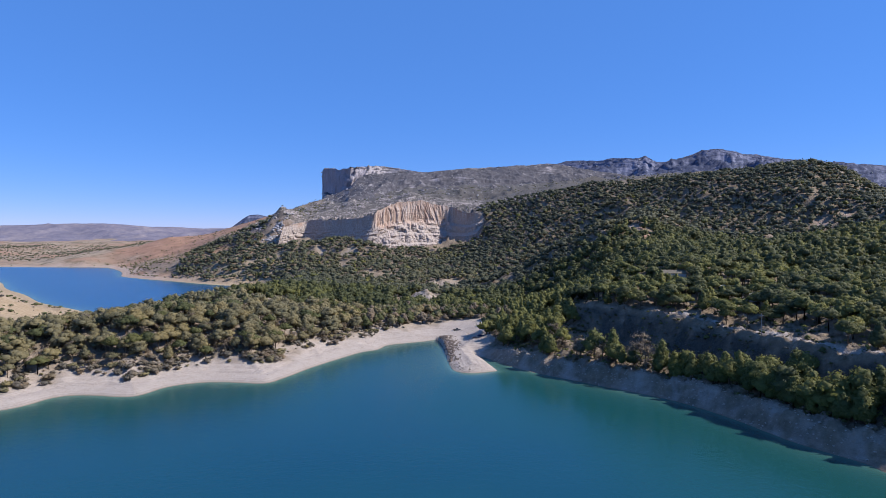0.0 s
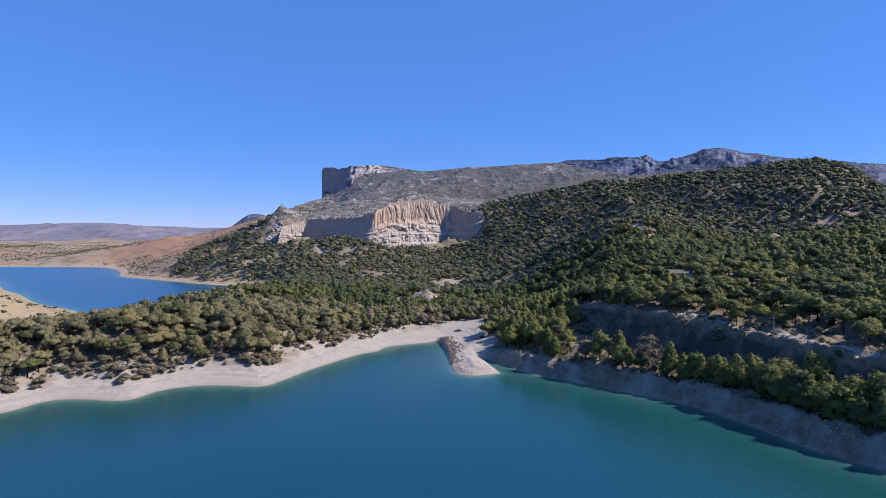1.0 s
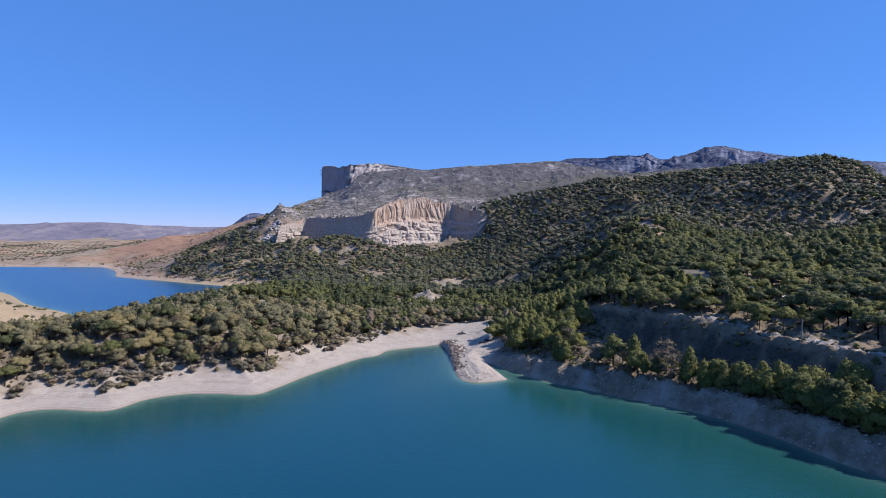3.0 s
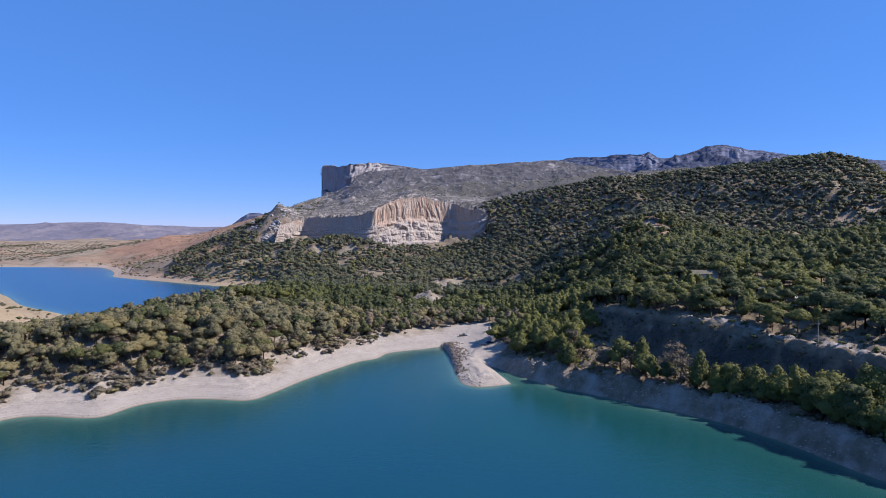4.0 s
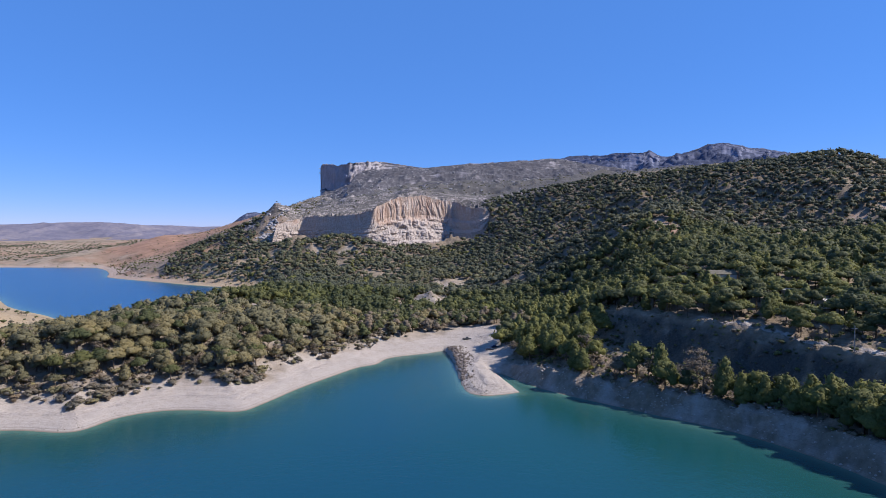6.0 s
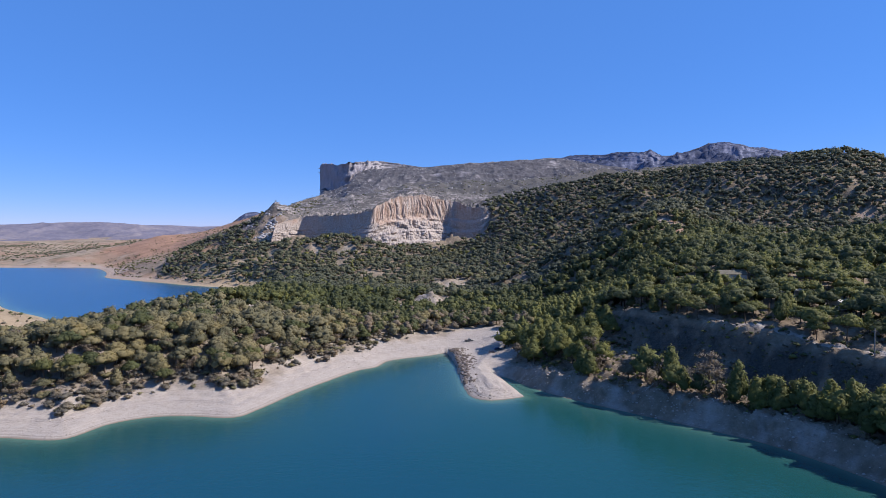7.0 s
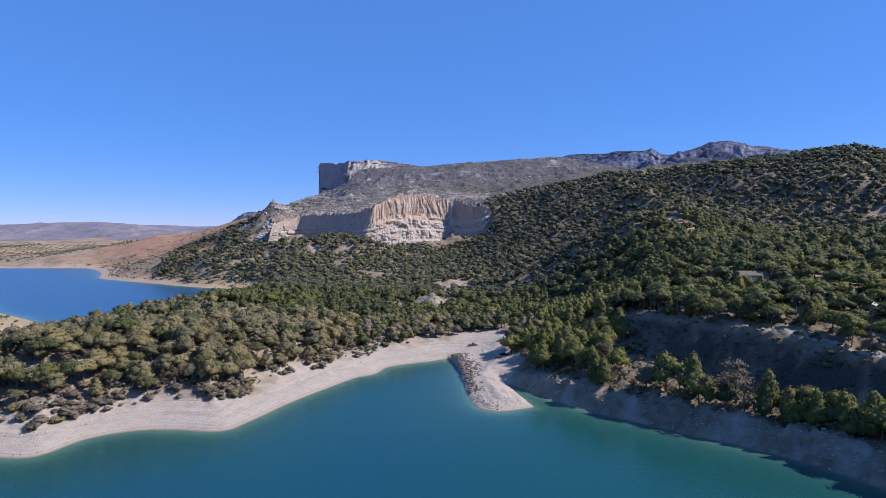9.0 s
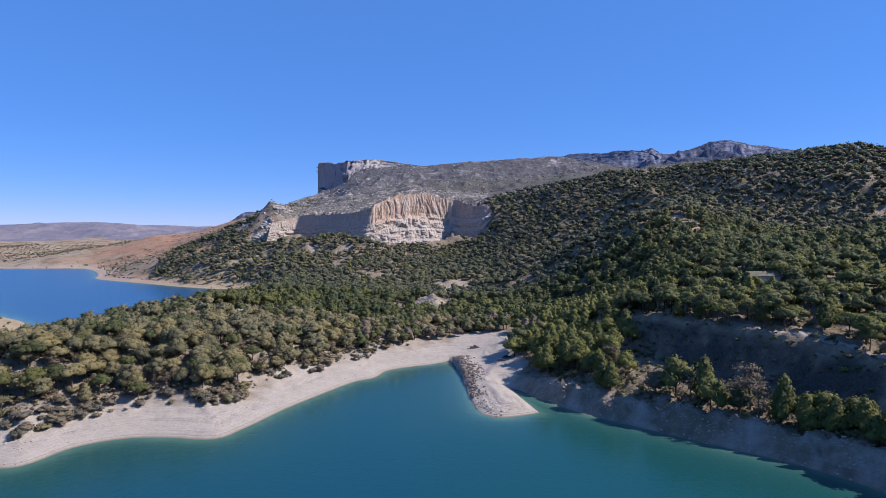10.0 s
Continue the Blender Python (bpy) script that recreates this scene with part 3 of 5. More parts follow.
# ---- mountains ----
def ridge(name, label, mat, crest, front, back, foot, cols, rows, rough, size, profile, seed, category="mountain", cliff=None):
    """A mountain: from a crest line of (x, y, z, drop) the ground falls forward over `front` metres to `foot`, by the given profile,
    and away behind; drop is the height of the cliff below the crest."""
    c = spline(crest, cols)
    u = np.concatenate([np.linspace(0, 0.93, rows), np.linspace(0.935, 1, 22), 1 + np.linspace(0, 1, 8)[1:]])
    k, j = np.meshgrid(u, np.arange(cols), indexing="ij")
    cx, cy, cz, drop = c[j, 0], c[j, 1], c[j, 2], c[j, 3]
    reach = np.hypot(cx, cy)
    ox, oy = cx / reach, cy / reach
    steep = ramp(k, 0.935, 0.972)
    # flutes of the cliff
    run = j * np.linalg.norm(np.diff(c[:, :2], axis=0), axis=1).mean()
    flute = (ridged(run + 25 * fbm(run, k * 300, 60, 2, seed), k * 4200, 38, 5, seed + 5) - 0.4) * (8 + 9 * ramp(cx, -400, -330)) * np.clip(drop / 60, 0, 1) * ramp(k, 0.93, 0.95)
    back_way = np.where(k > 1, (k - 1) * back, (k - 1) * front) + flute * (k <= 1)
    x, y = cx + ox * back_way, cy + oy * back_way
    z = np.where(k <= 1, foot + (cz - drop - foot) * np.interp(k, *profile) + drop * steep, cz - (k - 1) * (cz - foot) * 1.0)
    shape = rough * (ridged(x, y, size, 7, seed) - 0.6)
    fall = (1 - 0.8 * ramp(k, 0.9, 1.0))
    z = z + shape * fall * ramp(k, 0, 0.12) + 3 * (ridged(run, 0 * k, 44, 4, seed + 9) - 0.6) * ramp(k, 0.96, 1) * np.clip(drop / 40, 0.2, 1)
    faces = grid_faces(len(u), cols)
    tilt = ((k > 0.934) & (k < 0.98) & (drop > 42)).reshape(len(u), cols)[:-1, :-1].ravel()
    me = mesh_of(name, np.stack([x, y, z], -1).reshape(-1, 3), faces, [mat, cliff or mat], tilt.astype(int), True)
    return tagged(new(name, me), label, category)


# table mountain with a cliff at its end
ridge("mountain", "long grey limestone mountain with scrub and a blunt cliffed end", LIMESTONE,
      [(-478, 2330, 296, 86), (-472, 2312, 312, 98), (-455, 2285, 319, 98), (-395, 2200, 311, 92), (-345, 2150, 309, 78), (-300, 2180, 314, 46), (-225, 2260, 322, 30), (-140, 2270, 317, 16), (-75, 2270, 306, 8),
       (40, 2300, 318, 8), (200, 2400, 336, 9), (400, 2450, 356, 9), (520, 2450, 346, 12), (650, 2400, 318, 8), (900, 2300, 270, 4)],
      900, 900, 120, 460, 100, 11, 120, ([0, 0.5, 0.93, 1.0], [0.0, 0.55, 1.0, 1.0]), 41, cliff=CLIFF)
# range, far hills and knoll carry their haze in the base colour
ridge("mountain_range", "distant bluish mountain range with rocky crags along its crest", HAZED_RANGE,
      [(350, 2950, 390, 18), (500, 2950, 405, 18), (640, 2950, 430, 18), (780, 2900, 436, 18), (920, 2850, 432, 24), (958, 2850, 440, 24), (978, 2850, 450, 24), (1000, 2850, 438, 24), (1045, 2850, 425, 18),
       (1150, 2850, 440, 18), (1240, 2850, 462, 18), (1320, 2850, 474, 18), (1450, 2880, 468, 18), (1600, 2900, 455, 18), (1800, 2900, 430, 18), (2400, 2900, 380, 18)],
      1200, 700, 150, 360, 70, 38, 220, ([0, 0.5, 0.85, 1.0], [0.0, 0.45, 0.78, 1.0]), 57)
ridge("far_hill", "low hazy violet brown hills on the horizon", HAZED_HILL,
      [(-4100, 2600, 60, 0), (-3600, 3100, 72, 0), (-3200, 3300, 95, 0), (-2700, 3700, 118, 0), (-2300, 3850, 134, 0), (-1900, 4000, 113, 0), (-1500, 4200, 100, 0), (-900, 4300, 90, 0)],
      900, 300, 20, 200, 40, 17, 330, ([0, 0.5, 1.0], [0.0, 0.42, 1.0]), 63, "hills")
ridge("rocky_knoll", "distant grey rocky knoll behind brown slopes", HAZED_RANGE,
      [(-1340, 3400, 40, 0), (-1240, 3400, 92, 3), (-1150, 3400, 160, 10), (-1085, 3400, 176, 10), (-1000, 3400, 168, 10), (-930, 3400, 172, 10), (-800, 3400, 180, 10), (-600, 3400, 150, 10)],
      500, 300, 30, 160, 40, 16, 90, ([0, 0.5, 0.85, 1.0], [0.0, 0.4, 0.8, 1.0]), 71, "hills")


# ---- quarry ----
def build_quarry():
    """Worked limestone faces: fluted above, rubble slopes and benches below."""
    cols, rows = 420, 64
    foot, lip = spline(QUARRY_FOOT, cols), spline(QUARRY_LIP, cols)
    v = np.concatenate([np.linspace(0, 1, rows), [1.02, 1.05, 1.1]])
    k, j = np.meshgrid(v, np.arange(cols), indexing="ij")
    f, t = foot[j], lip[j]
    kk = np.clip(k, 0, 1)
    run = j * 0.95
    main = ramp(t[..., 0], -116, -100) * (1 - ramp(t[..., 0], 2, 10))
    bench = ramp(t[..., 0], 2, 12)
    # how far back from the foot each height lies
    lean_main = np.interp(kk, [0, 0.07, 0.10, 0.27, 0.31, 0.5, 0.56, 1], [0, 0.02, 0.22, 0.40, 0.56, 0.80, 0.97, 1])
    lean_bench = np.interp(kk, [0, 0.02, 0.08, 0.27, 0.34, 0.53, 0.60, 1], [0, 0.01, 0.27, 0.28, 0.60, 0.61, 0.94, 1])
    lean = kk * (1 - main - bench) + lean_main * main + lean_bench * bench
    p = f + (t - f) * lean[..., None]
    p[..., 2] = f[..., 2] + (t[..., 2] - f[..., 2]) * kk
    flute = (ridged(run + 6 * fbm(run, kk * 40, 20, 2, 81), k * 14, 5, 4, 83) - 0.5) * 1.2 * ramp(kk, 0.45, 0.6) + (ridged(run, kk * 90, 13, 5, 87) - 0.6) * 3.0 * (1 - ramp(kk, 0.5, 0.62)) * ramp(kk, 0, 0.08)
    quiet = 1 - 0.65 * (1 - main)
    quiet = np.maximum(quiet, 1.1 * (1 - ramp(t[..., 0], -238, -227)))
    quiet = quiet * (1 - 0.75 * ramp(kk, 0.88, 1.0))
    p[..., 1] += flute * quiet
    p[..., 0] -= flute * quiet * 0.5 * main
    p[..., 2] += np.where(k >= 1, (fbm(run, 0 * k, 30, 5, 89, 0.6)) * 2.6, 0)
    p[..., 1] += np.clip(k - 1, 0, 1) * 260
    p[..., 2] += np.clip(k - 1, 0, 1) * 45 + np.where(k > 1, (ridged(p[..., 0], p[..., 1], 12, 4, 91) - 0.4) * 3.5, 0)
    base = tagged(new("quarry"), "old stone quarry with orange fluted face and pale rubble", "quarry")
    edges = [0] + [int(np.argmin(np.abs(lip[:, 0] - x))) for x in (-228, -114, 8)] + [cols - 1]
    half = rows // 2
    for name, label, c0, c1, r0, r1, mat in (
            ("end_face", "pale broken end face", edges[0], edges[1], 0, len(v) - 1, QUARRY), ("side_wall", "shaded smooth side wall", edges[1], edges[2], 0, len(v) - 1, QUARRY),
            ("rubble_slope", "pale rubble slope", edges[2], edges[3], 0, half, QUARRY), ("fluted_face", "orange fluted upper face", edges[2], edges[3], half, len(v) - 1, QUARRY),
            ("bench_wall", "shaded wall with cut benches", edges[3], edges[4], 0, len(v) - 1, QUARRY)):
        sub = p[r0:r1 + 1, c0:c1 + 1]
        top = (np.arange(r0, r1) >= rows - 1).repeat(c1 - c0).astype(int)
        new(name, mesh_of(name, sub.reshape(-1, 3), grid_faces(sub.shape[0], sub.shape[1]), [mat, SOIL], top, False, {"rock": np.ones(sub[..., 0].size), "grass": np.zeros(sub[..., 0].size), "heath": np.zeros(sub[..., 0].size), "worked": (kk * (0.55 + 0.45 * main))[r0:r1 + 1, c0:c1 + 1].ravel()})).parent = base
        tagged(base.children[-1], label)
    return base


build_quarry()

# ---- trees ----
def globe(cuts):
    """A unit ball of 20 triangles, each cut in four `cuts` times."""
    bm = bmesh.new()
    bmesh.ops.create_icosphere(bm, subdivisions=cuts + 1, radius=1.0)
    v = np.array([p.co[:] for p in bm.verts])
    f = np.array([[p.index for p in q.verts] for q in bm.faces])
    bm.free()
    return v, f


GLOBES = [globe(0), globe(1)]


def turns(rng, n):
    q = rng.normal(size=(n, 4))
    q /= np.linalg.norm(q, axis=1)[:, None]
    w, x, y, z = q.T
    return np.stack([np.stack([1 - 2 * (y * y + z * z), 2 * (x * y - z * w), 2 * (x * z + y * w)], -1),
                     np.stack([2 * (x * y + z * w), 1 - 2 * (x * x + z * z), 2 * (y * z - x * w)], -1),
                     np.stack([2 * (x * z - y * w), 2 * (y * z + x * w), 1 - 2 * (x * x + y * y)], -1)], 1)


def tufts(rng, places, out, size):
    """Small sprays of needles, each a bent lozenge that looks outwards."""
    n = len(places)
    tilt = out + rng.normal(0, 0.4, (n, 3))
    tilt /= np.linalg.norm(tilt, axis=1)[:, None]
    along = np.cross(tilt, rng.normal(size=(n, 3)))
    along /= np.linalg.norm(along, axis=1)[:, None] + 1e-9
    across = np.cross(tilt, along)
    long = size * rng.uniform(0.7, 1.5, (n, 1))
    broad = long * rng.uniform(0.45, 0.8, (n, 1))
    v = np.stack([places - along * long, places - across * broad - tilt * 0.25 * long, places + along * long, places + across * broad - tilt * 0.25 * long], 1)
    f = np.array([(0, 2, 3), (0, 1, 2)])[None] + 4 * np.arange(n)[:, None, None]
    return v.reshape(-1, 3), f.reshape(-1, 3), np.repeat(tilt, 4, axis=0)


def clump(rng, lobe, cuts, squash):
    """A lumpy mass of foliage."""
    v, f = GLOBES[cuts]
    turned = v @ turns(rng, 1)[0].T
    out = turned * rng.uniform(0.86, 1.06, (len(v), 1)) * lobe[3] * squash
    out[:, 2] = np.where(out[:, 2] < 0, out[:, 2] * 0.75, out[:, 2])
    return out + lobe[:3], f


def unit(v):
    return v / (np.linalg.norm(v, axis=-1, keepdims=True) + 1e-9)


def tube(points, radii, sides=5):
    """A tapered limb along a line, in triangles."""
    p = np.array(points, float)
    ang = np.linspace(0, 2 * np.pi, sides, endpoint=False)
    ring = []
    for i, (c, r) in enumerate(zip(p, radii)):
        way = p[min(i + 1, len(p) - 1)] - p[max(i - 1, 0)]
        way /= np.linalg.norm(way) + 1e-9
        side = np.cross(way, (0.3, 1, 0.1))
        side /= np.linalg.norm(side) + 1e-9
        up = np.cross(side, way)
        ring.append(c + r * (np.cos(ang)[:, None] * side + np.sin(ang)[:, None] * up))
    q = grid_faces(len(p), sides, True)
    return np.vstack(ring), np.vstack([q[:, [0, 1, 2]], q[:, [0, 2, 3]]])


def join(pieces):
    vs, fs, off = [], [], 0
    for v, f in pieces:
        vs.append(v)
        fs.append(f + off)
        off += len(v)
    return np.vstack(vs), np.vstack(fs)


def tree_form(seed, kind, lobe_count, cuts, n, size, limbs):
    """A tree 1 m tall: its crown's and its wood's vertices and triangles."""
    rng = np.random.default_rng(seed)
    lean = rng.normal(0, 0.04, 2)
    turn0 = rng.uniform(0, 6.3)
    low = max(3, round(lobe_count * 0.62))
    squash = np.array([1, 1, 0.95])
    lobes = []
    for i in range(lobe_count):
        a = turn0 + 2.4 * i
        if kind == "round":
            if i < low:
                reach = 0.29 * rng.uniform(0.5, 1.15)
                lobes.append((reach * math.cos(a), reach * math.sin(a), rng.uniform(0.36, 0.66), rng.uniform(0.19, 0.28)))
            else:
                reach = rng.uniform(0, 0.2)
                lobes.append((reach * math.cos(a), reach * math.sin(a), rng.uniform(0.64, 0.83), rng.uniform(0.16, 0.24)))
        elif kind == "umbrella":
            reach = (0.33 if i < low else 0.16) * rng.uniform(0.5, 1.1)
            lobes.append((reach * math.cos(a), reach * math.sin(a), rng.uniform(0.6, 0.72) if i < low else rng.uniform(0.72, 0.86), rng.uniform(0.17, 0.25)))
        elif kind == "cone":
            z = 0.26 + 0.66 * i / (lobe_count - 1)
            reach = 0.16 * (1.05 - z)
            lobes.append((reach * math.cos(a), reach * math.sin(a), z, 0.27 * (1.12 - z) ** 0.8 + 0.03))
        elif kind == "loose":
            reach = rng.uniform(0.05, 0.28)
            lobes.append((reach * math.cos(a), reach * math.sin(a), rng.uniform(0.3, 0.86), rng.uniform(0.08, 0.15)))
        else:
            reach = rng.uniform(0.05, 0.4)
            lobes.append((reach * math.cos(a), reach * math.sin(a), rng.uniform(0.2, 0.6), rng.uniform(0.22, 0.36)))
    if kind in ("umbrella", "round"):
        squash = np.array([1, 1, 0.84])
    if kind == "cone":
        squash = np.array([1, 1, 1.15])
    if kind == "round":
        lobes.append((0, 0, 0.55, 0.34))
    if kind == "umbrella":
        lobes += [(0.1, 0.05, 0.69, 0.29), (-0.1, -0.06, 0.67, 0.27)]
    lobes = np.array(lobes)
    lobes[:, :2] += lean * lobes[:, 2:3]
    pick = rng.choice(len(lobes), n, p=lobes[:, 3] ** 2 / (lobes[:, 3] ** 2).sum())
    d = rng.normal(size=(n, 3))
    d /= np.linalg.norm(d, axis=1)[:, None]
    d[:, 2] = np.where(d[:, 2] < -0.35, -0.5 * d[:, 2], d[:, 2])
    depth = rng.uniform(0.5 if kind == "loose" else 0.78, 1.5 if kind == "loose" else 1.22, (n, 1))
    at = lobes[pick, :3] + d * depth * lobes[pick, 3:4] * squash
    masses = [clump(rng, lobe * ((1, 1, 1, 0.4) if kind == "loose" else (1, 1, 1, 0.84)), cuts, squash) for lobe in lobes]
    leaf_v, leaf_f, leaf_n = tufts(rng, at, d, size)
    crown = join(masses + [(leaf_v, leaf_f)])
    # foliage takes the light as a soft mass: normals follow spray, lobe and crown
    heart = lobes[:, :3].mean(axis=0) - (0, 0, 0.08)
    own = np.vstack([np.repeat(lobes[:, :3], len(masses[0][0]), axis=0), np.repeat(lobes[pick, :3], 4, axis=0)])
    to_lobe, to_crown = unit(crown[0] - own), unit(crown[0] - heart)
    spray = len(own) - len(leaf_n)
    normal = np.vstack([0.8 * to_lobe[:spray] + 0.35 * to_crown[:spray], 0.6 * leaf_n + 0.4 * to_lobe[spray:] + 0.25 * to_crown[spray:]])
    crown = (*crown, unit(normal))
    top = {"round": 0.7, "umbrella": 0.76, "cone": 0.9, "loose": 0.8}.get(kind, 0.35)
    sides = 5 if limbs else 3
    line = [(0, 0, -0.06), (lean[0] * 0.4 + rng.normal(0, 0.01), lean[1] * 0.4, 0.35), (lean[0] * top, lean[1] * top, top)]
    pieces = [tube(line if limbs else [line[0], line[2]], [0.026, 0.02, 0.006] if limbs else [0.024, 0.01], sides)]
    for lobe in lobes[:limbs]:
        z0 = max(0.12, lobe[2] - rng.uniform(0.16, 0.28))
        base = np.array((lean[0] * z0, lean[1] * z0, z0))
        pieces.append(tube([base, base * 0.4 + lobe[:3] * 0.6 + (0, 0, -0.03), lobe[:3]], [0.011, 0.008, 0.003], 4))
    return crown, join(pieces)


RNG = np.random.default_rng(7)
NEAR_FORMS = {k: [tree_form(100 + 13 * i + 7 * len(k), k, l, q, n, z, 6) for i in range(c)] for k, l, q, n, z, c in
              (("umbrella", 13, 0, 640, 0.036, 5), ("round", 13, 0, 640, 0.036, 7), ("cone", 11, 0, 580, 0.035, 5), ("loose", 14, 0, 440, 0.026, 4), ("bush", 5, 0, 110, 0.08, 4))}
MID_FORMS = {k: [tree_form(300 + 13 * i, k, l, q, n, z, m) for i in range(c)] for k, l, q, n, z, m, c in
             (("umbrella", 10, 0, 190, 0.045, 3, 6), ("round", 9, 0, 200, 0.046, 1, 7), ("cone", 9, 0, 180, 0.042, 0, 5), ("loose", 12, 0, 150, 0.03, 3, 3), ("bush", 3, 0, 24, 0.09, 0, 5))}
BACK_FORMS = {k: [tree_form(400 + 13 * i, k, l, 0, n, z, 0) for i in range(c)] for k, l, n, z, c in
              (("umbrella", 4, 60, 0.064, 6), ("round", 4, 60, 0.064, 8), ("cone", 5, 54, 0.058, 5), ("loose", 5, 58, 0.045, 3))}
FAR_FORMS = {k: [tree_form(500 + 13 * i, k, l, 0, n, z, 0) for i in range(c)] for k, l, n, z, c in
             (("round", 2, 18, 0.105, 12), ("cone", 3, 13, 0.09, 6), ("bush", 1, 8, 0.14, 6))}


def in_view(x, y):
    """The stretch of land that can be seen from the lake, with a margin."""
    return (np.abs(x) < 0.82 * y + 25) & (y > 130)


def cover(x, y):
    """How likely a tree stands at a place, with its kind's share: 0 bare to 1 closed wood."""
    h, near, far, west, east, spit = land(x, y)
    on_east = (east < west) & (east < spit)
    d = np.where(on_east, ramp(east, 8.5, 12), ramp(near, 23, 31)) * ramp(far, 14, 40)
    wide = np.clip(y - 255, -8, 130) * 0.29
    e = east - wide * ramp(east, 12, 40)
    d = np.where((e > 20) & (e < 32.5) & on_east & (x > 80), 0, d)
    d = np.where((e >= 32.5) & (e < 37.5) & on_east & (x > 112) & (y < 345), d * 0.08, d)
    d = np.where((e >= 37.5) & (e < 50) & on_east & (x > 112) & (y < 310), d * 0.6, d)
    d = np.where((e <= 20) & on_east & (x > 66) & (y > 225), 0, d)
    d *= ramp(np.hypot((x - 15), (y - 411) / 1.3), 20, 24)
    d = np.where(on_east & (e >= 32) & (e < 80) & (y < 400), d * (0.78 + 0.22 * ramp(fbm(x, y, 24, 2, 95), -0.3, 0.3)), d)
    for hx, hy, r in ((140, 357, 5.8), (156, 330, 5), (162, 304, 4.5), (139, 255, 2.5)):
        d = np.where(np.hypot(x - hx, y - hy) < r, 0, d)
    d = d * (1 - scars(x, y))
    # bare patches in the valley, on the headland and above the quarry
    d *= 1 - 0.9 * (ramp(fbm(x, y, 45, 3, 91), 0.5, 0.75) * ramp(y, 360, 460) * ramp(-x, -60, 0))
    d *= 1 - bare(x, y)
    d = np.where(inside(x, y, PIT), 0, d)
    d = np.where((x < -224 - 0.3 * (y - 335)) & (y > 335) & (y < 420) | (x < -250) & (y > 400) & (y < 700) | (x < -440) & (y > 400) & (y < 900), 0.0, d)
    d = np.where((y > 960 + fbm(x, y, 30, 2, 77) * 10) & (x > -305), d * ramp(x + fbm(x, y, 60, 3, 78) * 30 - 0.25 * (y - 960), 30, 75), d)
    d = np.where((x <= -305) & (y > 960), d * 0.85 * (1 - ramp(y + 40 * fbm(x, y, 50, 2, 76), 1040, 1120)), d)
    d = np.where((x < -430 - (y - 900) * 0.1) & (y > 900), 0, d)
    d = np.where(h < 1.0, 0, d)
    d = np.where(y > 45 + np.interp(x, [60, 253, 340, 430, 540, 900], [1010, 960, 890, 830, 800, 790]), 0, d)
    return d, h, near, far, on_east, e


def sow(x0, x1, y0, y1, step):
    """Places of trees on a jittered grid, with their cover."""
    gx, gy = np.meshgrid(np.arange(x0, x1, step), np.arange(y0, y1, step))
    gx = gx.ravel() + RNG.uniform(-0.7, 0.7, gx.size) * step
    gy = gy.ravel() + RNG.uniform(-0.7, 0.7, gy.size) * step
    keep = in_view(gx, gy)
    gx, gy = gx[keep], gy[keep]
    d, h, near, far, on_east, e = cover(gx, gy)
    keep = RNG.uniform(0, 1, len(gx)) < d
    return gx[keep], gy[keep], h[keep], near[keep], far[keep], on_east[keep], e[keep]


def stand(name, label, places, forms, mats, category="forest"):
    """Many trees in one mesh: places are rows of x, y, z, height, width, kind, form."""
    vs, ns, fs, mi, tint, off = [], [], [], [], [], 0
    for x, y, z, tall, wide, kind, mat in places:
        (cv, cf, cn), (wv, wf) = forms[kind][RNG.integers(len(forms[kind]))]
        a = RNG.uniform(0, 6.283)
        rot = np.array([(math.cos(a), -math.sin(a), 0), (math.sin(a), math.cos(a), 0), (0, 0, 1)])
        size = np.array((wide, wide, tall))
        v = np.vstack([cv, wv]) @ rot.T * size + (x, y, z)
        vs.append(v)
        ns.append(unit(cn @ rot.T / size))
        ns.append(unit(wv * (1, 1, 0)) @ rot.T)
        fs.append(cf + off)
        fs.append(wf + off + len(cv))
        mi.append(np.full(len(cf), mat))
        mi.append(np.full(len(wf), len(mats) - 1))
        tint.append(np.full(len(v), np.clip(0.5 + 0.42 * float(fbm(x, y, 70, 3, 73)) + RNG.uniform(-0.3, 0.3), 0, 1)))
        off += len(v)
    me = mesh_of(name, np.vstack(vs), np.vstack(fs), mats, np.concatenate(mi), True, {"tint": np.concatenate(tint)})
    me.normals_split_custom_set_from_vertices(np.vstack(ns))
    return tagged(new(name, me), label, category, kind="stuff")


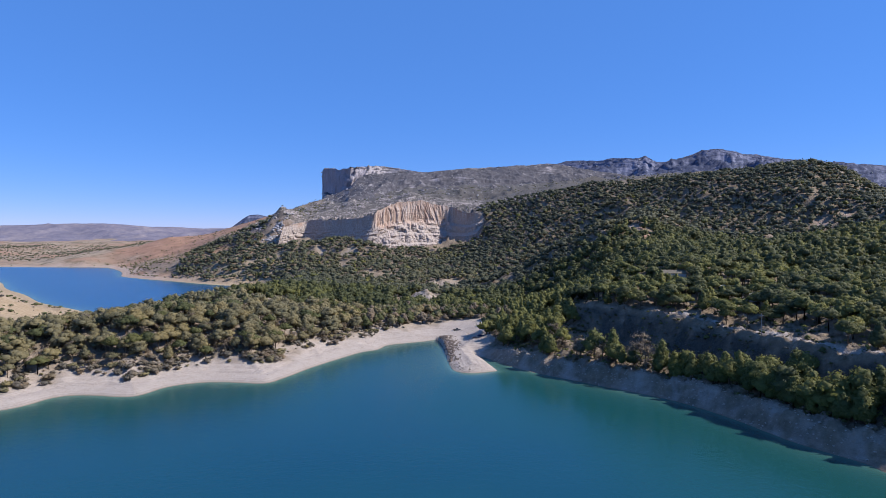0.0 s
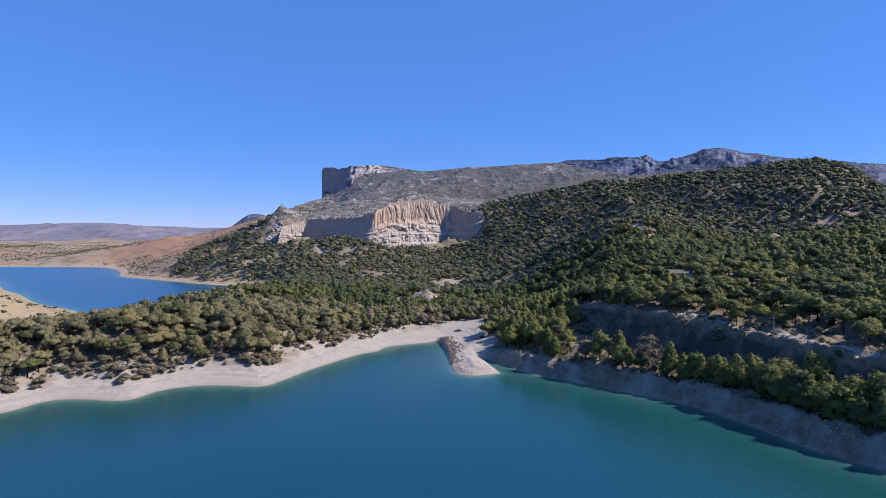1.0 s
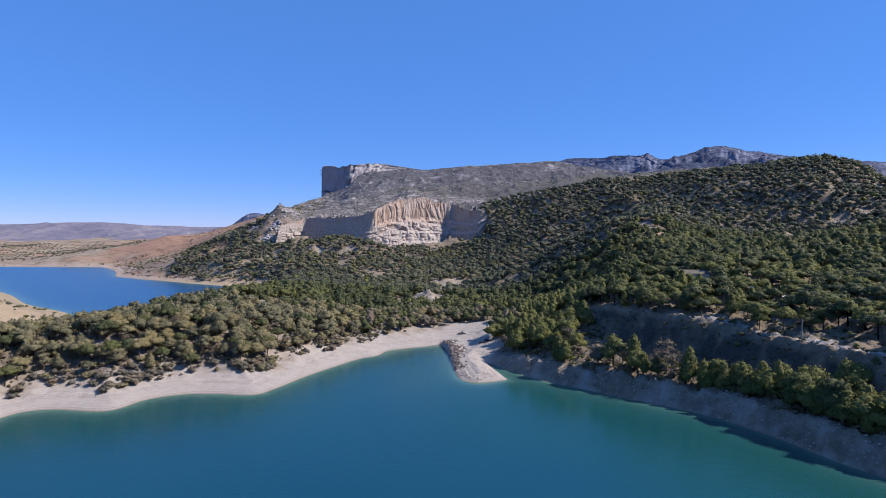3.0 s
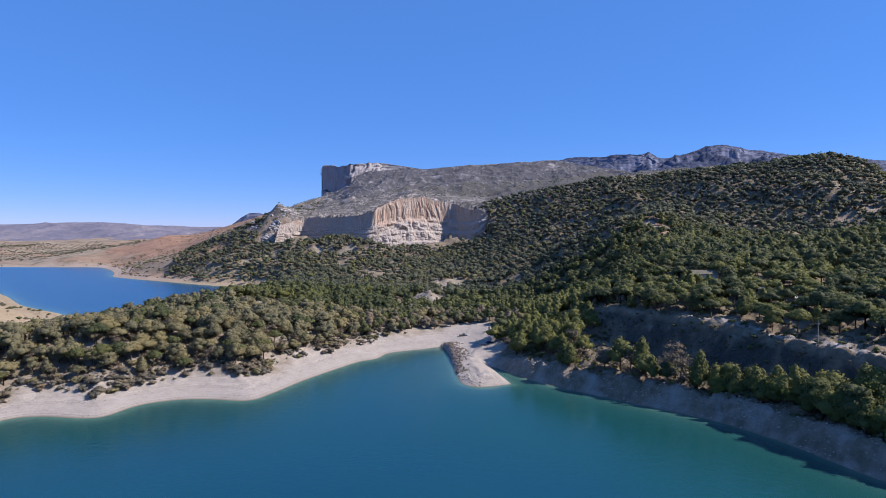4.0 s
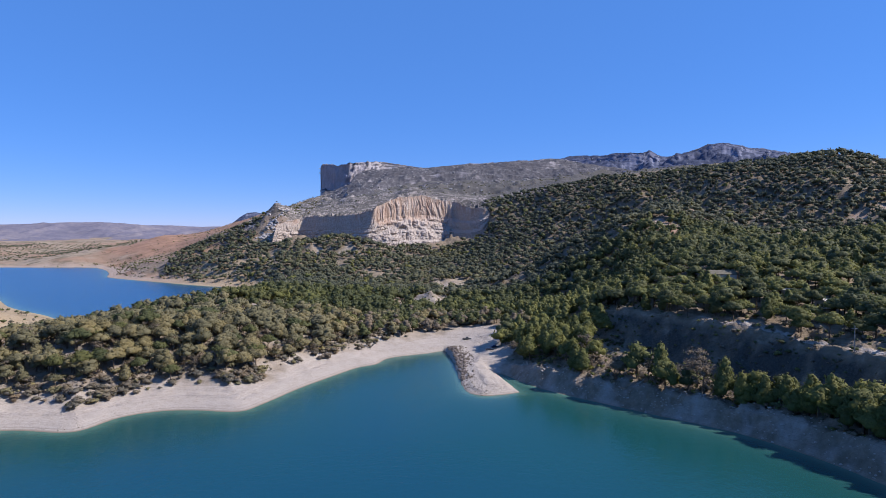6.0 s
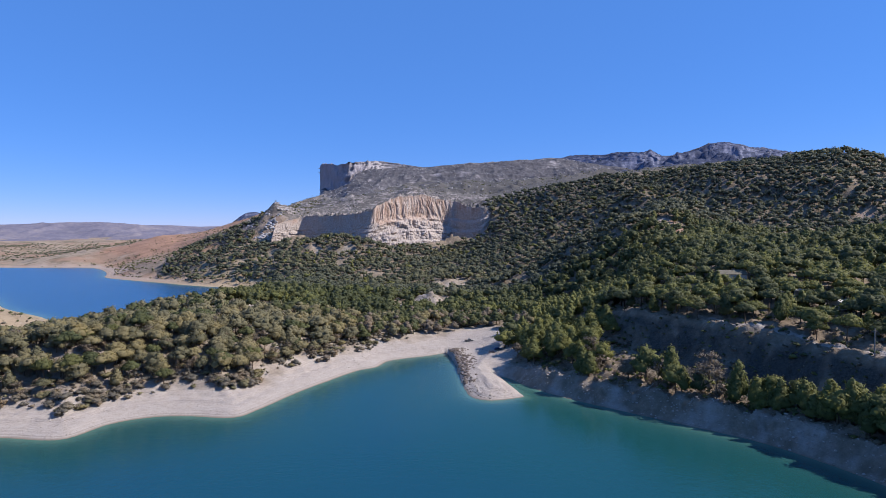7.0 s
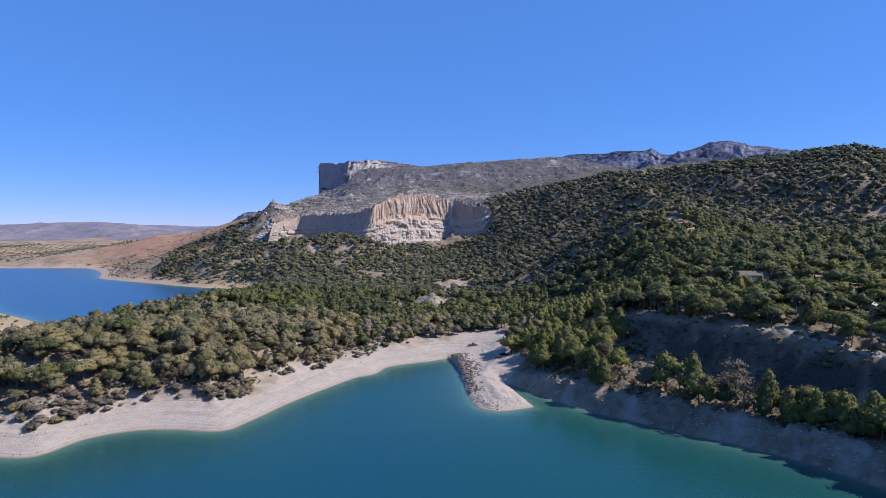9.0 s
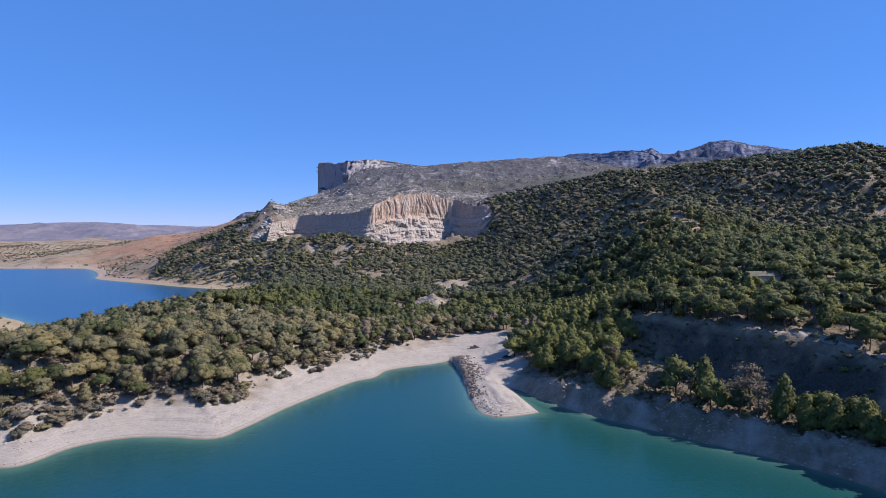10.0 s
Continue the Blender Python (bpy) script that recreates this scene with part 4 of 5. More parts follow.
def kind_at(x, y, near, on_east, e):
    """Kind of tree, its height and width, and which foliage it has."""
    u = RNG.uniform()
    if -60 < x < 48 and 400 < y < 475 and near < 75:
        return "round", RNG.uniform(7, 9.5), RNG.uniform(0.95, 1.2), 3 if u < 0.25 else 1 if u < 0.55 else 0
    if 34 < x < 0.22 * y - 6 and 335 < y < 480 and u < 0.8:
        return "cone" if u < 0.5 else "round", RNG.uniform(9, 14), 0.95, 2
    if on_east and e < 30 and near < 110:
        if u < 0.24:
            return "loose", RNG.uniform(8, 12), 1.05, 3
        return ("cone", RNG.uniform(7, 14), 1.1, 2) if u < 0.75 else ("round", RNG.uniform(8, 11), 0.95, 2)
    if on_east and 31 <= e < 110 and y < 420 and u < 0.8:
        return "umbrella", RNG.uniform(7.5, 11), RNG.uniform(0.95, 1.3), 0 if u < 0.45 else 2
    if x < -30 and y < 455 + 40 * float(fbm(x, y, 60, 2, 59)):
        if u > 0.8:
            return "loose", RNG.uniform(5.5, 8.5), 1.15, 3
        return ("round" if u < 0.45 else "umbrella", RNG.uniform(6, 11), RNG.uniform(0.9, 1.25), 1 if u < 0.6 else 0) if u < 0.7 else ("cone", RNG.uniform(7, 10), 1.15, 1)
    if u < 0.82:
        return "round", RNG.uniform(6.5, 13), RNG.uniform(0.95, 1.3), 0 if u < 0.7 else 2
    return "cone", RNG.uniform(8, 11.5), 1.0, 0 if u < 0.92 else 2


FOLIAGE = [PINE, PINE_OLD, PINE_YOUNG, BROWN_LEAF, PINE_HAZED, SCRUB, BARK]
near_wood, far_wood = [], {"west": [], "east": [], "hill": []}
for gx, gy, gz, gn, gf, ge, es in [r for area in ((-420, 20, 130, 560, 5.3), (20, 560, 130, 560, 6.6)) for r in zip(*sow(*area))]:
    kind, tall, wide, mat = kind_at(gx, gy, gn, ge, es)
    row = (gx, gy, gz, tall, tall * wide, kind, mat)
    if gn < 62 and gy < 440 and -190 < gx < 160:
        near_wood.append(row)
    else:
        far_wood["west" if gx < 40 else "east"].append(row)
for gx, gy, gz, gn, gf, ge, es in zip(*sow(-520, 900, 560, 1150, 6.95)):
    kind, tall, wide, mat = kind_at(gx, gy, 999, False, 99)
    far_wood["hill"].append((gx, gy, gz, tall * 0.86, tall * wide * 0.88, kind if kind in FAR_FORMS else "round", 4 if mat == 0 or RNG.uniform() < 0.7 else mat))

# the row on the shelf of the eastern bank: place along the shore, metres inland, height, width by height, kind, foliage
SHELF = [(0.192, 11, 10.4, 1.01, "round", 3), (0.205, 14, 15.6, 0.87, "round", 2), (0.220, 11, 11.7, 0.92, "loose", 3), (0.230, 15, 15.6, 0.83, "cone", 2), (0.241, 12, 14.3, 0.87, "round", 2), (0.251, 10, 9.1, 0.92, "cone", 2),
         (0.264, 12, 10.4, 0.92, "round", 0), (0.274, 13, 15.6, 1.06, "loose", 3), (0.282, 11, 13.0, 1.01, "loose", 3), (0.301, 13, 15.0, 0.83, "cone", 2), (0.314, 12, 12.3, 1.01, "cone", 2), (0.324, 15, 11.7, 1.01, "round", 2),
         (0.334, 12, 12.3, 0.92, "cone", 2), (0.345, 13, 11.7, 0.92, "cone", 2), (0.354, 11, 6.5, 1.20, "loose", 3), (0.362, 14, 14.3, 0.97, "cone", 2), (0.371, 12, 13.0, 1.01, "round", 2), (0.385, 15, 16.2, 0.78, "cone", 2),
         (0.398, 11, 11.1, 1.01, "cone", 2), (0.407, 13, 15.6, 0.92, "round", 2), (0.421, 11, 11.7, 0.92, "cone", 2), (0.435, 14, 15.6, 0.92, "round", 0), (0.450, 12, 13.0, 0.92, "cone", 2), (0.465, 13, 14.3, 0.92, "round", 2)]
SHELF += [(float(u), RNG.uniform(10, 17), RNG.uniform(7, 12), RNG.uniform(0.85, 1.1), "cone" if RNG.uniform() < 0.6 else "round", 2) for u in np.arange(0.305, 0.55, 0.011) + RNG.uniform(-0.003, 0.003, 23)]
SHELF += [(float(u), RNG.uniform(15, 24), RNG.uniform(10, 15), RNG.uniform(0.85, 1.1), "cone" if RNG.uniform() < 0.5 else "round", 2) for u in np.arange(0.385, 0.56, 0.012)]
for u, off, tall, wide, kind, mat in SHELF:
    k = int(u * (len(SHORE_EAST) - 1))
    way = SHORE_EAST[k + 1] - SHORE_EAST[k - 1]
    way = way / np.linalg.norm(way)
    gx, gy = SHORE_EAST[k] + np.array((-way[1], way[0])) * off
    near_wood.append((gx, gy, float(land(np.array([gx]), np.array([gy]))[0][0]) - 0.2, tall, tall * wide, kind, mat))
near_wood.sort(key=lambda r: math.hypot(r[0], r[1] - 85))
single, rest = near_wood[:300], near_wood[300:]
for side, name, label, x0, x1 in (("west", "peninsula_wood", "dusty olive green pine wood on the peninsula", -999, 40), ("east", "slope_wood", "green pine wood on the eastern slopes", 40, 999)):
    rows = far_wood[side] + [r for r in rest if x0 <= r[0] < x1]
    stand("near_" + name, label, [r for r in rows if math.hypot(r[0], r[1]) < 400], MID_FORMS, FOLIAGE)
    stand("far_" + name, label, [r for r in rows if math.hypot(r[0], r[1]) >= 400], BACK_FORMS, FOLIAGE)
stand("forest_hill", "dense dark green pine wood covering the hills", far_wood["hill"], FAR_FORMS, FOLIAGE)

TREE_NAMES = {"round": ("pine_tree", "round-crowned pine with dusty green needles above the shore"),
              "cone": ("young_pine", "upright young pine with fresh green needles on the bank"),
              "umbrella": ("umbrella_pine", "umbrella pine with a bare trunk on the terrace"),
              "loose": ("bare_tree", "thin half-bare tree with brownish leaves near the water")}
TREE_MESHES = {}


def tree(kind, form, mat):
    """A tree of its own, 1 m tall, with trunk and crown."""
    key = (kind, form, mat)
    name, label = TREE_NAMES[kind]
    if key not in TREE_MESHES:
        (cv, cf, cn), (wv, wf) = NEAR_FORMS[kind][form]
        TREE_MESHES[key] = (mesh_of("crown", cv, cf, [FOLIAGE[mat]], None, True, {"tint": np.zeros(len(cv)), "own": np.ones(len(cv))}), mesh_of("trunk", wv, wf, [BARK], None, True))
        TREE_MESHES[key][0].normals_split_custom_set_from_vertices(cn)
    crown, trunk = TREE_MESHES[key]
    base = tagged(new(name), label, "tree", "shore trees")
    for part_name, me in (("crown", crown), ("trunk", trunk)):
        new(part_name, me).parent = base
    return base


for x, y, z, tall, wide, kind, mat in single:
    base = tree(kind, int(RNG.integers(len(NEAR_FORMS[kind]))), mat)
    base.matrix_basis = Matrix.Translation((x, y, z)) @ Matrix.Rotation(RNG.uniform(0, 6.28), 4, "Z") @ Matrix.Diagonal((wide, wide, tall, 1))


# ---- shrubs on the shore ----
def shrub(x, y, z, tall, form, mat):
    key = ("bush", form, mat)
    if key not in TREE_MESHES:
        (cv, cf, cn), (wv, wf) = NEAR_FORMS["bush"][form]
        TREE_MESHES[key] = (mesh_of("foliage", cv, cf, [FOLIAGE[mat]], None, True, {"tint": np.zeros(len(cv)), "own": np.ones(len(cv))}), mesh_of("stems", wv, wf, [BARK], None, True))
        TREE_MESHES[key][0].normals_split_custom_set_from_vertices(cn)
    base = tagged(new("shrub"), "rounded grey green shrub at the top of the beach", "shrub", "beach shrubs")
    for part_name, me in zip(("foliage", "stems"), TREE_MESHES[key]):
        new(part_name, me).parent = base
    wide = tall * RNG.uniform(1.1, 1.6)
    base.matrix_basis = Matrix.Translation((x, y, z)) @ Matrix.Rotation(RNG.uniform(0, 6.28), 4, "Z") @ Matrix.Diagonal((wide, wide, tall, 1))


_pick = RNG.integers(20, 190, 2600)
_sx = SHORE_WEST[_pick, 0] + RNG.uniform(-38, 38, 2600)
_sy = SHORE_WEST[_pick, 1] + RNG.uniform(0, 40, 2600)
_h, _n, _f, _w, _e, _s = land(_sx, _sy)
_keep = (_n > 16) & (_w < 34) & (_s > 24) & (_e > 30) & (_sx > -200) & (_sx < -22) & in_view(_sx, _sy) & (RNG.uniform(0, 1, 2600) < ramp(_w + fbm(_sx, _sy, 16, 2, 55) * 6, 14, 24) * 0.9)
for x, y, z in list(zip(_sx[_keep], _sy[_keep], _h[_keep]))[:300]:
    shrub(x, y, z - 0.1, RNG.uniform(1.3, 4.0), int(RNG.integers(4)), int(RNG.choice([3, 5, 5, 1, 5])))


def scatter_rows(n, x0, x1, y0, y1, chance, tall, mats, kind="bush"):
    """Places for undergrowth within a stretch of the plan."""
    x, y = RNG.uniform(x0, x1, n), RNG.uniform(y0, y1, n)
    keep = in_view(x, y)
    x, y = x[keep], y[keep]
    info = land(x, y)
    keep = RNG.uniform(0, 1, len(x)) < chance(x, y, info)
    return [(a, b, c, t, t * RNG.uniform(1.1, 1.7), kind, int(RNG.choice(mats))) for a, b, c, t in
            zip(x[keep], y[keep], info[0][keep], RNG.uniform(*tall, keep.sum()))]


# undergrowth of the peninsula and of the eastern bank, scrub of the headland and the far shore, scrub of the mountain foot
stand("undergrowth", "brown and grey shrubs under the pines", scatter_rows(6500, -250, 20, 200, 500, lambda x, y, i: ramp(i[1], 20, 26) * (0.55 + 0.4 * (1 - ramp(i[1], 50, 70))) * ramp(i[2], 20, 40) * (x > -258) * ramp(i[5], 26, 34) * (np.hypot(x - 15, (y - 411) / 1.3) > 25), (1.2, 3.6), [3, 5, 5, 1])
      + scatter_rows(4200, 30, 240, 150, 420, lambda x, y, i: (i[1] > 8) * ramp(i[4], 8, 12) * 0.8 * (1 - 0.7 * ramp(i[4], 75, 110)), (0.8, 2.8), [5, 0, 0, 2])
      + scatter_rows(5000, 25, 180, 165, 345, lambda x, y, i: (i[1] > 7.5) * (i[4] < 18) * 0.6 * (i[5] > 14), (1.0, 3.2), [5, 0, 3, 2])
      + scatter_rows(6000, 60, 180, 190, 390, lambda x, y, i: (i[4] > 18) * (i[0] < 30) * (i[0] > 11) * 0.35, (0.6, 2.0), [0, 5, 0]), {"bush": FAR_FORMS["bush"] + MID_FORMS["bush"][:1]}, FOLIAGE, "shrubs")
stand("clearing_scrub", "low shrubs in bare openings of the wood", scatter_rows(9000, -340, 460, 480, 930, lambda x, y, i: scars(x, y) * 0.75, (0.6, 2.2), [5, 5, 3, 0]), FAR_FORMS, FOLIAGE, "shrubs")
stand("headland_scrub", "dark shrubs dotted over dry bare earth", scatter_rows(2600, -1000, -360, 1230, 1900, lambda x, y, i: (0.25 + 0.6 * ramp(fbm(x, y, 90, 3, 17), 0, 0.4)) * (0.25 + 0.75 * ramp(x, -720, -640)), (1.5, 4.5), [5, 0, 0])
      + scatter_rows(1100, -560, -255, 400, 720, lambda x, y, i: (i[0] > 1.0) * (i[2] > 6) * 0.34, (1.0, 5.0), [5, 0, 0])
      + scatter_rows(3600, -760, -230, 760, 1300, lambda x, y, i: (i[2] > 14) * (0.5 + 0.4 * ramp(fbm(x, y, 60, 2, 19), -0.1, 0.4)) * (1 - inside(x, y, PIT)), (1.8, 5.0), [0, 5, 0, 1]), FAR_FORMS, FOLIAGE, "shrubs")
stand("mountain_scrub", "low dark scrub between limestone outcrops", scatter_rows(5000, -420, 520, 985, 1750, lambda x, y, i: (1 - inside(x, y, PIT)) * (0.4 + 0.5 * ramp(fbm(x, y, 70, 3, 29), -0.3, 0.4)), (1.4, 3.8), [0, 5, 0]), FAR_FORMS, FOLIAGE, "shrubs")


def olive_rows():
    out = []
    ca, sa = math.cos(0.35), math.sin(0.35)
    for i in range(-24, 24):
        for j in range(-22, 24):
            x, y = -1120 + 21 * (i * ca - j * sa), 1830 + 21 * (i * sa + j * ca)
            if fbm(np.array(x), np.array(y), 260, 2, 66) > -0.4 and abs(x) < 0.8 * y:
                out.append((x + RNG.uniform(-1, 1), y + RNG.uniform(-1, 1)))
    p = np.array(out)
    h = land(p[:, 0], p[:, 1])[0]
    return [(a, b, c, 6.5, 8.5, "bush", 4) for (a, b), c in zip(p, h) if 2 < c < 45 and a < -760]


stand("olive_grove", "rows of small olive trees on a pale slope", olive_rows(), FAR_FORMS, FOLIAGE, "grove")


# ---- stones ----
STONE = plain("brown_stone", (0.175, 0.135, 0.105), 0.9, 1.5, 0.4)
PALE_STONE = plain("pale_stone", (0.36, 0.305, 0.255), 0.9, 1.5, 0.3)


def stones(name, label, places, mat):
    """Angular stones joined in one mesh; rows of x, y, z, size."""
    v0, f0 = GLOBES[0]
    vs, fs = [], []
    for i, (x, y, z, size) in enumerate(places):
        r = turns(RNG, 1)[0]
        vs.append((v0 * RNG.uniform(0.65, 1.1, (12, 1)) @ r.T) * np.array((1, 0.85, 0.65)) * size + (x, y, z + 0.2 * size))
        fs.append(f0 + 12 * i)
    return tagged(new(name, mesh_of(name, np.vstack(vs), np.vstack(fs), [mat])), label, "stones", kind="stuff")


def strew(n, line, off, wide, size):
    """Places beside a shore line, off metres inland."""
    k = RNG.integers(1, len(line) - 1, n)
    way = line[k + 1] - line[k - 1]
    way = way / np.linalg.norm(way, axis=1)[:, None]
    side = np.stack([-way[:, 1], way[:, 0]], 1)
    p = line[k] + side * (off + RNG.uniform(-wide, wide, (n, 1))) + RNG.uniform(-3, 3, (n, 2))
    h = land(p[:, 0], p[:, 1])[0]
    return [(x, y, z, RNG.uniform(*size) * RNG.uniform(0.6, 1)) for (x, y), z in zip(p, h) if z > 0.02]


stones("riprap", "tumbled brown stones along the spit", strew(330, SHORE_SPIT[1:26], 2.2, 2.0, (0.4, 1.1)) + strew(260, SHORE_SPIT[1:17], 4.5, 3.5, (0.3, 0.9)) + strew(60, SHORE_SPIT[24:36], 2.0, 1.2, (0.25, 0.6)), STONE)
stones("beach_stones", "scattered pale stones on the beach", strew(420, SHORE_WEST[30:198], 10, 9, (0.15, 0.5)) + strew(60, SHORE_SPIT[26:], 4, 3, (0.2, 0.4)), PALE_STONE)
stones("bank_stones", "broken stones on the shaded bank", strew(1000, SHORE_EAST[4:80], 6, 5, (0.15, 0.75)), PALE_STONE)


def fallen_trunk(x, y, turn, length):
    z = float(land(np.array([x]), np.array([y]))[0][0])
    base = tagged(new("fallen_trunk"), "bleached fallen trunk lying on the shaded bank", "log")
    base.matrix_basis = pose(x, y, z + 0.15, 0, -32, turn)
    rng = np.random.default_rng(int(x * 10))
    line = [(u * length, rng.normal(0, 0.06), rng.normal(0, 0.05)) for u in np.linspace(0, 1, 6)]
    new("stem", mesh_of("stem", *tube(line, [0.17, 0.16, 0.14, 0.12, 0.09, 0.05], 7), [PALE_STONE], None, True)).parent = base
    for u, side in ((0.55, 1), (0.72, -1), (0.85, 1)):
        p = np.array(line[int(u * 5)])
        new("branch", mesh_of("branch", *tube([p, p + (0.5, 0.5 * side, 0.3), p + (0.9, 1.0 * side, 0.4)], [0.07, 0.05, 0.02], 5), [PALE_STONE], None, True)).parent = base


for x, y, turn, length in ((53, 303, 40, 7.0), (57, 300, 62, 5.0), (74, 290, 20, 5.5)):
    fallen_trunk(x, y, turn, length)


GREY_STONE = plain("weathered_limestone", (0.36, 0.335, 0.32), 0.95, 0.4, 0.3)


def outcrops(n):
    """Places of limestone blocks on the slope over the quarry, along its lip and on the crag at its western end."""
    x, y = RNG.uniform(-420, 420, n), RNG.uniform(985, 1900, n)
    lip = spline(QUARRY_LIP, 300)
    k = RNG.integers(0, 300, n // 5)
    x = np.concatenate([x, lip[k, 0] + RNG.uniform(-3, 3, len(k)), RNG.normal(-282, 13, n // 9)])
    y = np.concatenate([y, lip[k, 1] + RNG.uniform(8, 30, len(k)), RNG.normal(1004, 16, n // 9)])
    h = land(x, y)[0]
    keep = ~inside(x, y, PIT) & (fbm(x, y, 60, 3, 97) > -0.22) & (x - 0.25 * (y - 960) < 120)
    grow = np.where(np.hypot(x + 282, y - 1004) < 45, 1.3, 1.0)
    return [(a, b, c - 0.3, s * g) for a, b, c, s, g in zip(x[keep], y[keep], h[keep], RNG.uniform(0.7, 3.0, keep.sum()) * RNG.uniform(0.6, 1.2, keep.sum()), grow[keep])]


def crags(name, n, size):
    """Places of blocks on a mountain's front."""
    me = bpy.data.objects[name].data
    co = np.empty(len(me.vertices) * 3)
    me.vertices.foreach_get("co", co)
    co = co.reshape(-1, 3)
    k = RNG.choice(len(co), n)
    p = co[k] + RNG.uniform(-4, 4, (n, 3)) * (1, 1, 0)
    keep = (fbm(p[:, 0], p[:, 1], 120, 3, 98) > -0.2) & (p[:, 2] > 150)
    return [(a, b, c, RNG.uniform(*size)) for a, b, c in p[keep]]


stones("limestone_outcrops", "pale limestone blocks between scrub over the quarry", outcrops(3600), GREY_STONE)
stones("mountain_crags", "pale limestone crags on the mountain", crags("mountain", 3600, (1.2, 3.4)) + crags("mountain_range", 800, (2.0, 5.0)), GREY_STONE)


# ---- parked vehicles, pole, track ----
TYRE = plain("tyre_rubber", (0.02, 0.02, 0.02), 0.9)
STEEL = plain("wheel_steel", (0.35, 0.35, 0.36), 0.4, metallic=0.8)
GLASS = plain("dark_window_glass", (0.02, 0.025, 0.03), 0.08)
LAMP_GLASS = plain("headlamp_glass", (0.6, 0.6, 0.58), 0.2)


def paint(name, col):
    m, t, b = material(name, 0.3)
    n = noise_node(t, 3.0, 4)
    t.links.new(mix(t, n, tuple(c * 0.8 for c in col), col), b.inputs["Base Color"])
    b.inputs["Coat Weight"].default_value = 0.5
    return m


def box(bm, x0, x1, y0, y1, z0, z1, inset=(0, 0, 0, 0)):
    """A block whose top is drawn in by inset (front, back, and both sides twice)."""
    f, r, l, q = inset
    low = [bm.verts.new(p) for p in ((x0, y0, z0), (x1, y0, z0), (x1, y1, z0), (x0, y1, z0))]
    top = [bm.verts.new(p) for p in ((x0 + r, y0 + l, z1), (x1 - f, y0 + l, z1), (x1 - f, y1 - q, z1), (x0 + r, y1 - q, z1))]
    bm.faces.new(low[::-1])
    bm.faces.new(top)
    for i in range(4):
        bm.faces.new((low[i], low[(i + 1) % 4], top[(i + 1) % 4], top[i]))
    return bm


def bevelled(bm, width):
    bmesh.ops.bevel(bm, geom=bm.edges[:], offset=width, segments=2, affect="EDGES", profile=0.6)
    return bm


def disc(radius, width, hole=0.0):
    """A wheel's ring or hub lying across y."""
    bm = bmesh.new()
    bmesh.ops.create_cone(bm, cap_ends=True, segments=18, radius1=radius, radius2=radius, depth=width, matrix=Matrix.Rotation(radians(90), 4, "X"))
    return bevelled(bm, min(radius, width) * 0.15)


def vehicle(name, label, category, body_paint, length, width, height, cab, bed):
    """A car or pickup along x, on its wheels; cab: (rear, front) of the cabin as shares of the length."""
    base = tagged(new(name), label, category, "parked vehicles")
    half, w = length / 2, width / 2
    body = part("body", bevelled(box(bmesh.new(), -half, half, -w, w, 0.32, 0.95, (0.12, 0.06, 0.05, 0.05)), 0.07), body_paint, base)
    c0, c1 = -half + cab[0] * length, -half + cab[1] * length
    part("cabin", bevelled(box(bmesh.new(), c0, c1, -w + 0.07, w - 0.07, 0.94, height, (0.55, 0.35, 0.16, 0.16)), 0.05), body_paint, base)
    for side in (-1, 1):
        y = side * (w - 0.1)
        bm = bmesh.new()
        pts = [(c0 + 0.25, y, 1.0), (c1 - 0.25, y, 1.0), (c1 - 0.62, y - side * 0.1, height - 0.12), (c0 + 0.42, y - side * 0.1, height - 0.12)]
        bm.faces.new([bm.verts.new(p) for p in (pts if side < 0 else pts[::-1])])
        bmesh.ops.solidify(bm, geom=bm.faces[:], thickness=-0.05)
        part("side_window", bm, GLASS, base, "dark side window")
    for x0, x1, nm in ((c1 - 0.06, c1 - 0.5, "windscreen"), (c0 + 0.06, c0 + 0.34, "rear_window")):
        bm = bmesh.new()
        bm.faces.new([bm.verts.new(p) for p in ((x0, -w + 0.2, 0.99), (x0, w - 0.2, 0.99), (x1, w - 0.3, height - 0.08), (x1, -w + 0.3, height - 0.08))])
        bmesh.ops.solidify(bm, geom=bm.faces[:], thickness=0.05)
        part(nm, bm, GLASS, base, "dark tinted glass")
    if bed:
        part("load", bevelled(box(bmesh.new(), -half + 0.15, c0 - 0.1, -w + 0.15, w - 0.15, 0.93, 1.12), 0.04), STONE, base, "dusty load bed")
    for side in (-1, 1):
        part("headlight", bevelled(box(bmesh.new(), half - 0.1, half + 0.015, side * (w - 0.32) - 0.15, side * (w - 0.32) + 0.15, 0.62, 0.78), 0.02), LAMP_GLASS, base, "clear headlight")
        for x in (-half + 0.85, half - 0.85):
            tyre = part("wheel", disc(0.34, 0.24), TYRE, base, "black rubber tyre")
            tyre.location = (x, side * (w - 0.1), 0.34)
            part("rim", disc(0.2, 0.26), STEEL, tyre, "grey steel rim")
    return base


def park(ob, x, y, turn):
    z = float(land(np.array([x]), np.array([y]))[0][0])
    ob.matrix_basis = pose(x, y, z, 0, 0, turn)


park(vehicle("pickup_truck", "dusty dark grey pickup truck parked on the sand", "truck", paint("grey_paint", (0.10, 0.10, 0.095)), 5.4, 1.9, 1.8, (0.36, 0.74), True), 9.8, 414, 4)
park(vehicle("parked_car", "dark blue car parked in the shade of pines", "car", paint("blue_paint", (0.02, 0.04, 0.10)), 4.4, 1.8, 1.5, (0.08, 0.72), False), 24.5, 384, 12)
park(vehicle("parked_car", "dark car parked in tree shade", "car", paint("black_paint", (0.03, 0.03, 0.035)), 4.5, 1.8, 1.5, (0.1, 0.72), False), 20.5, 371, 8)

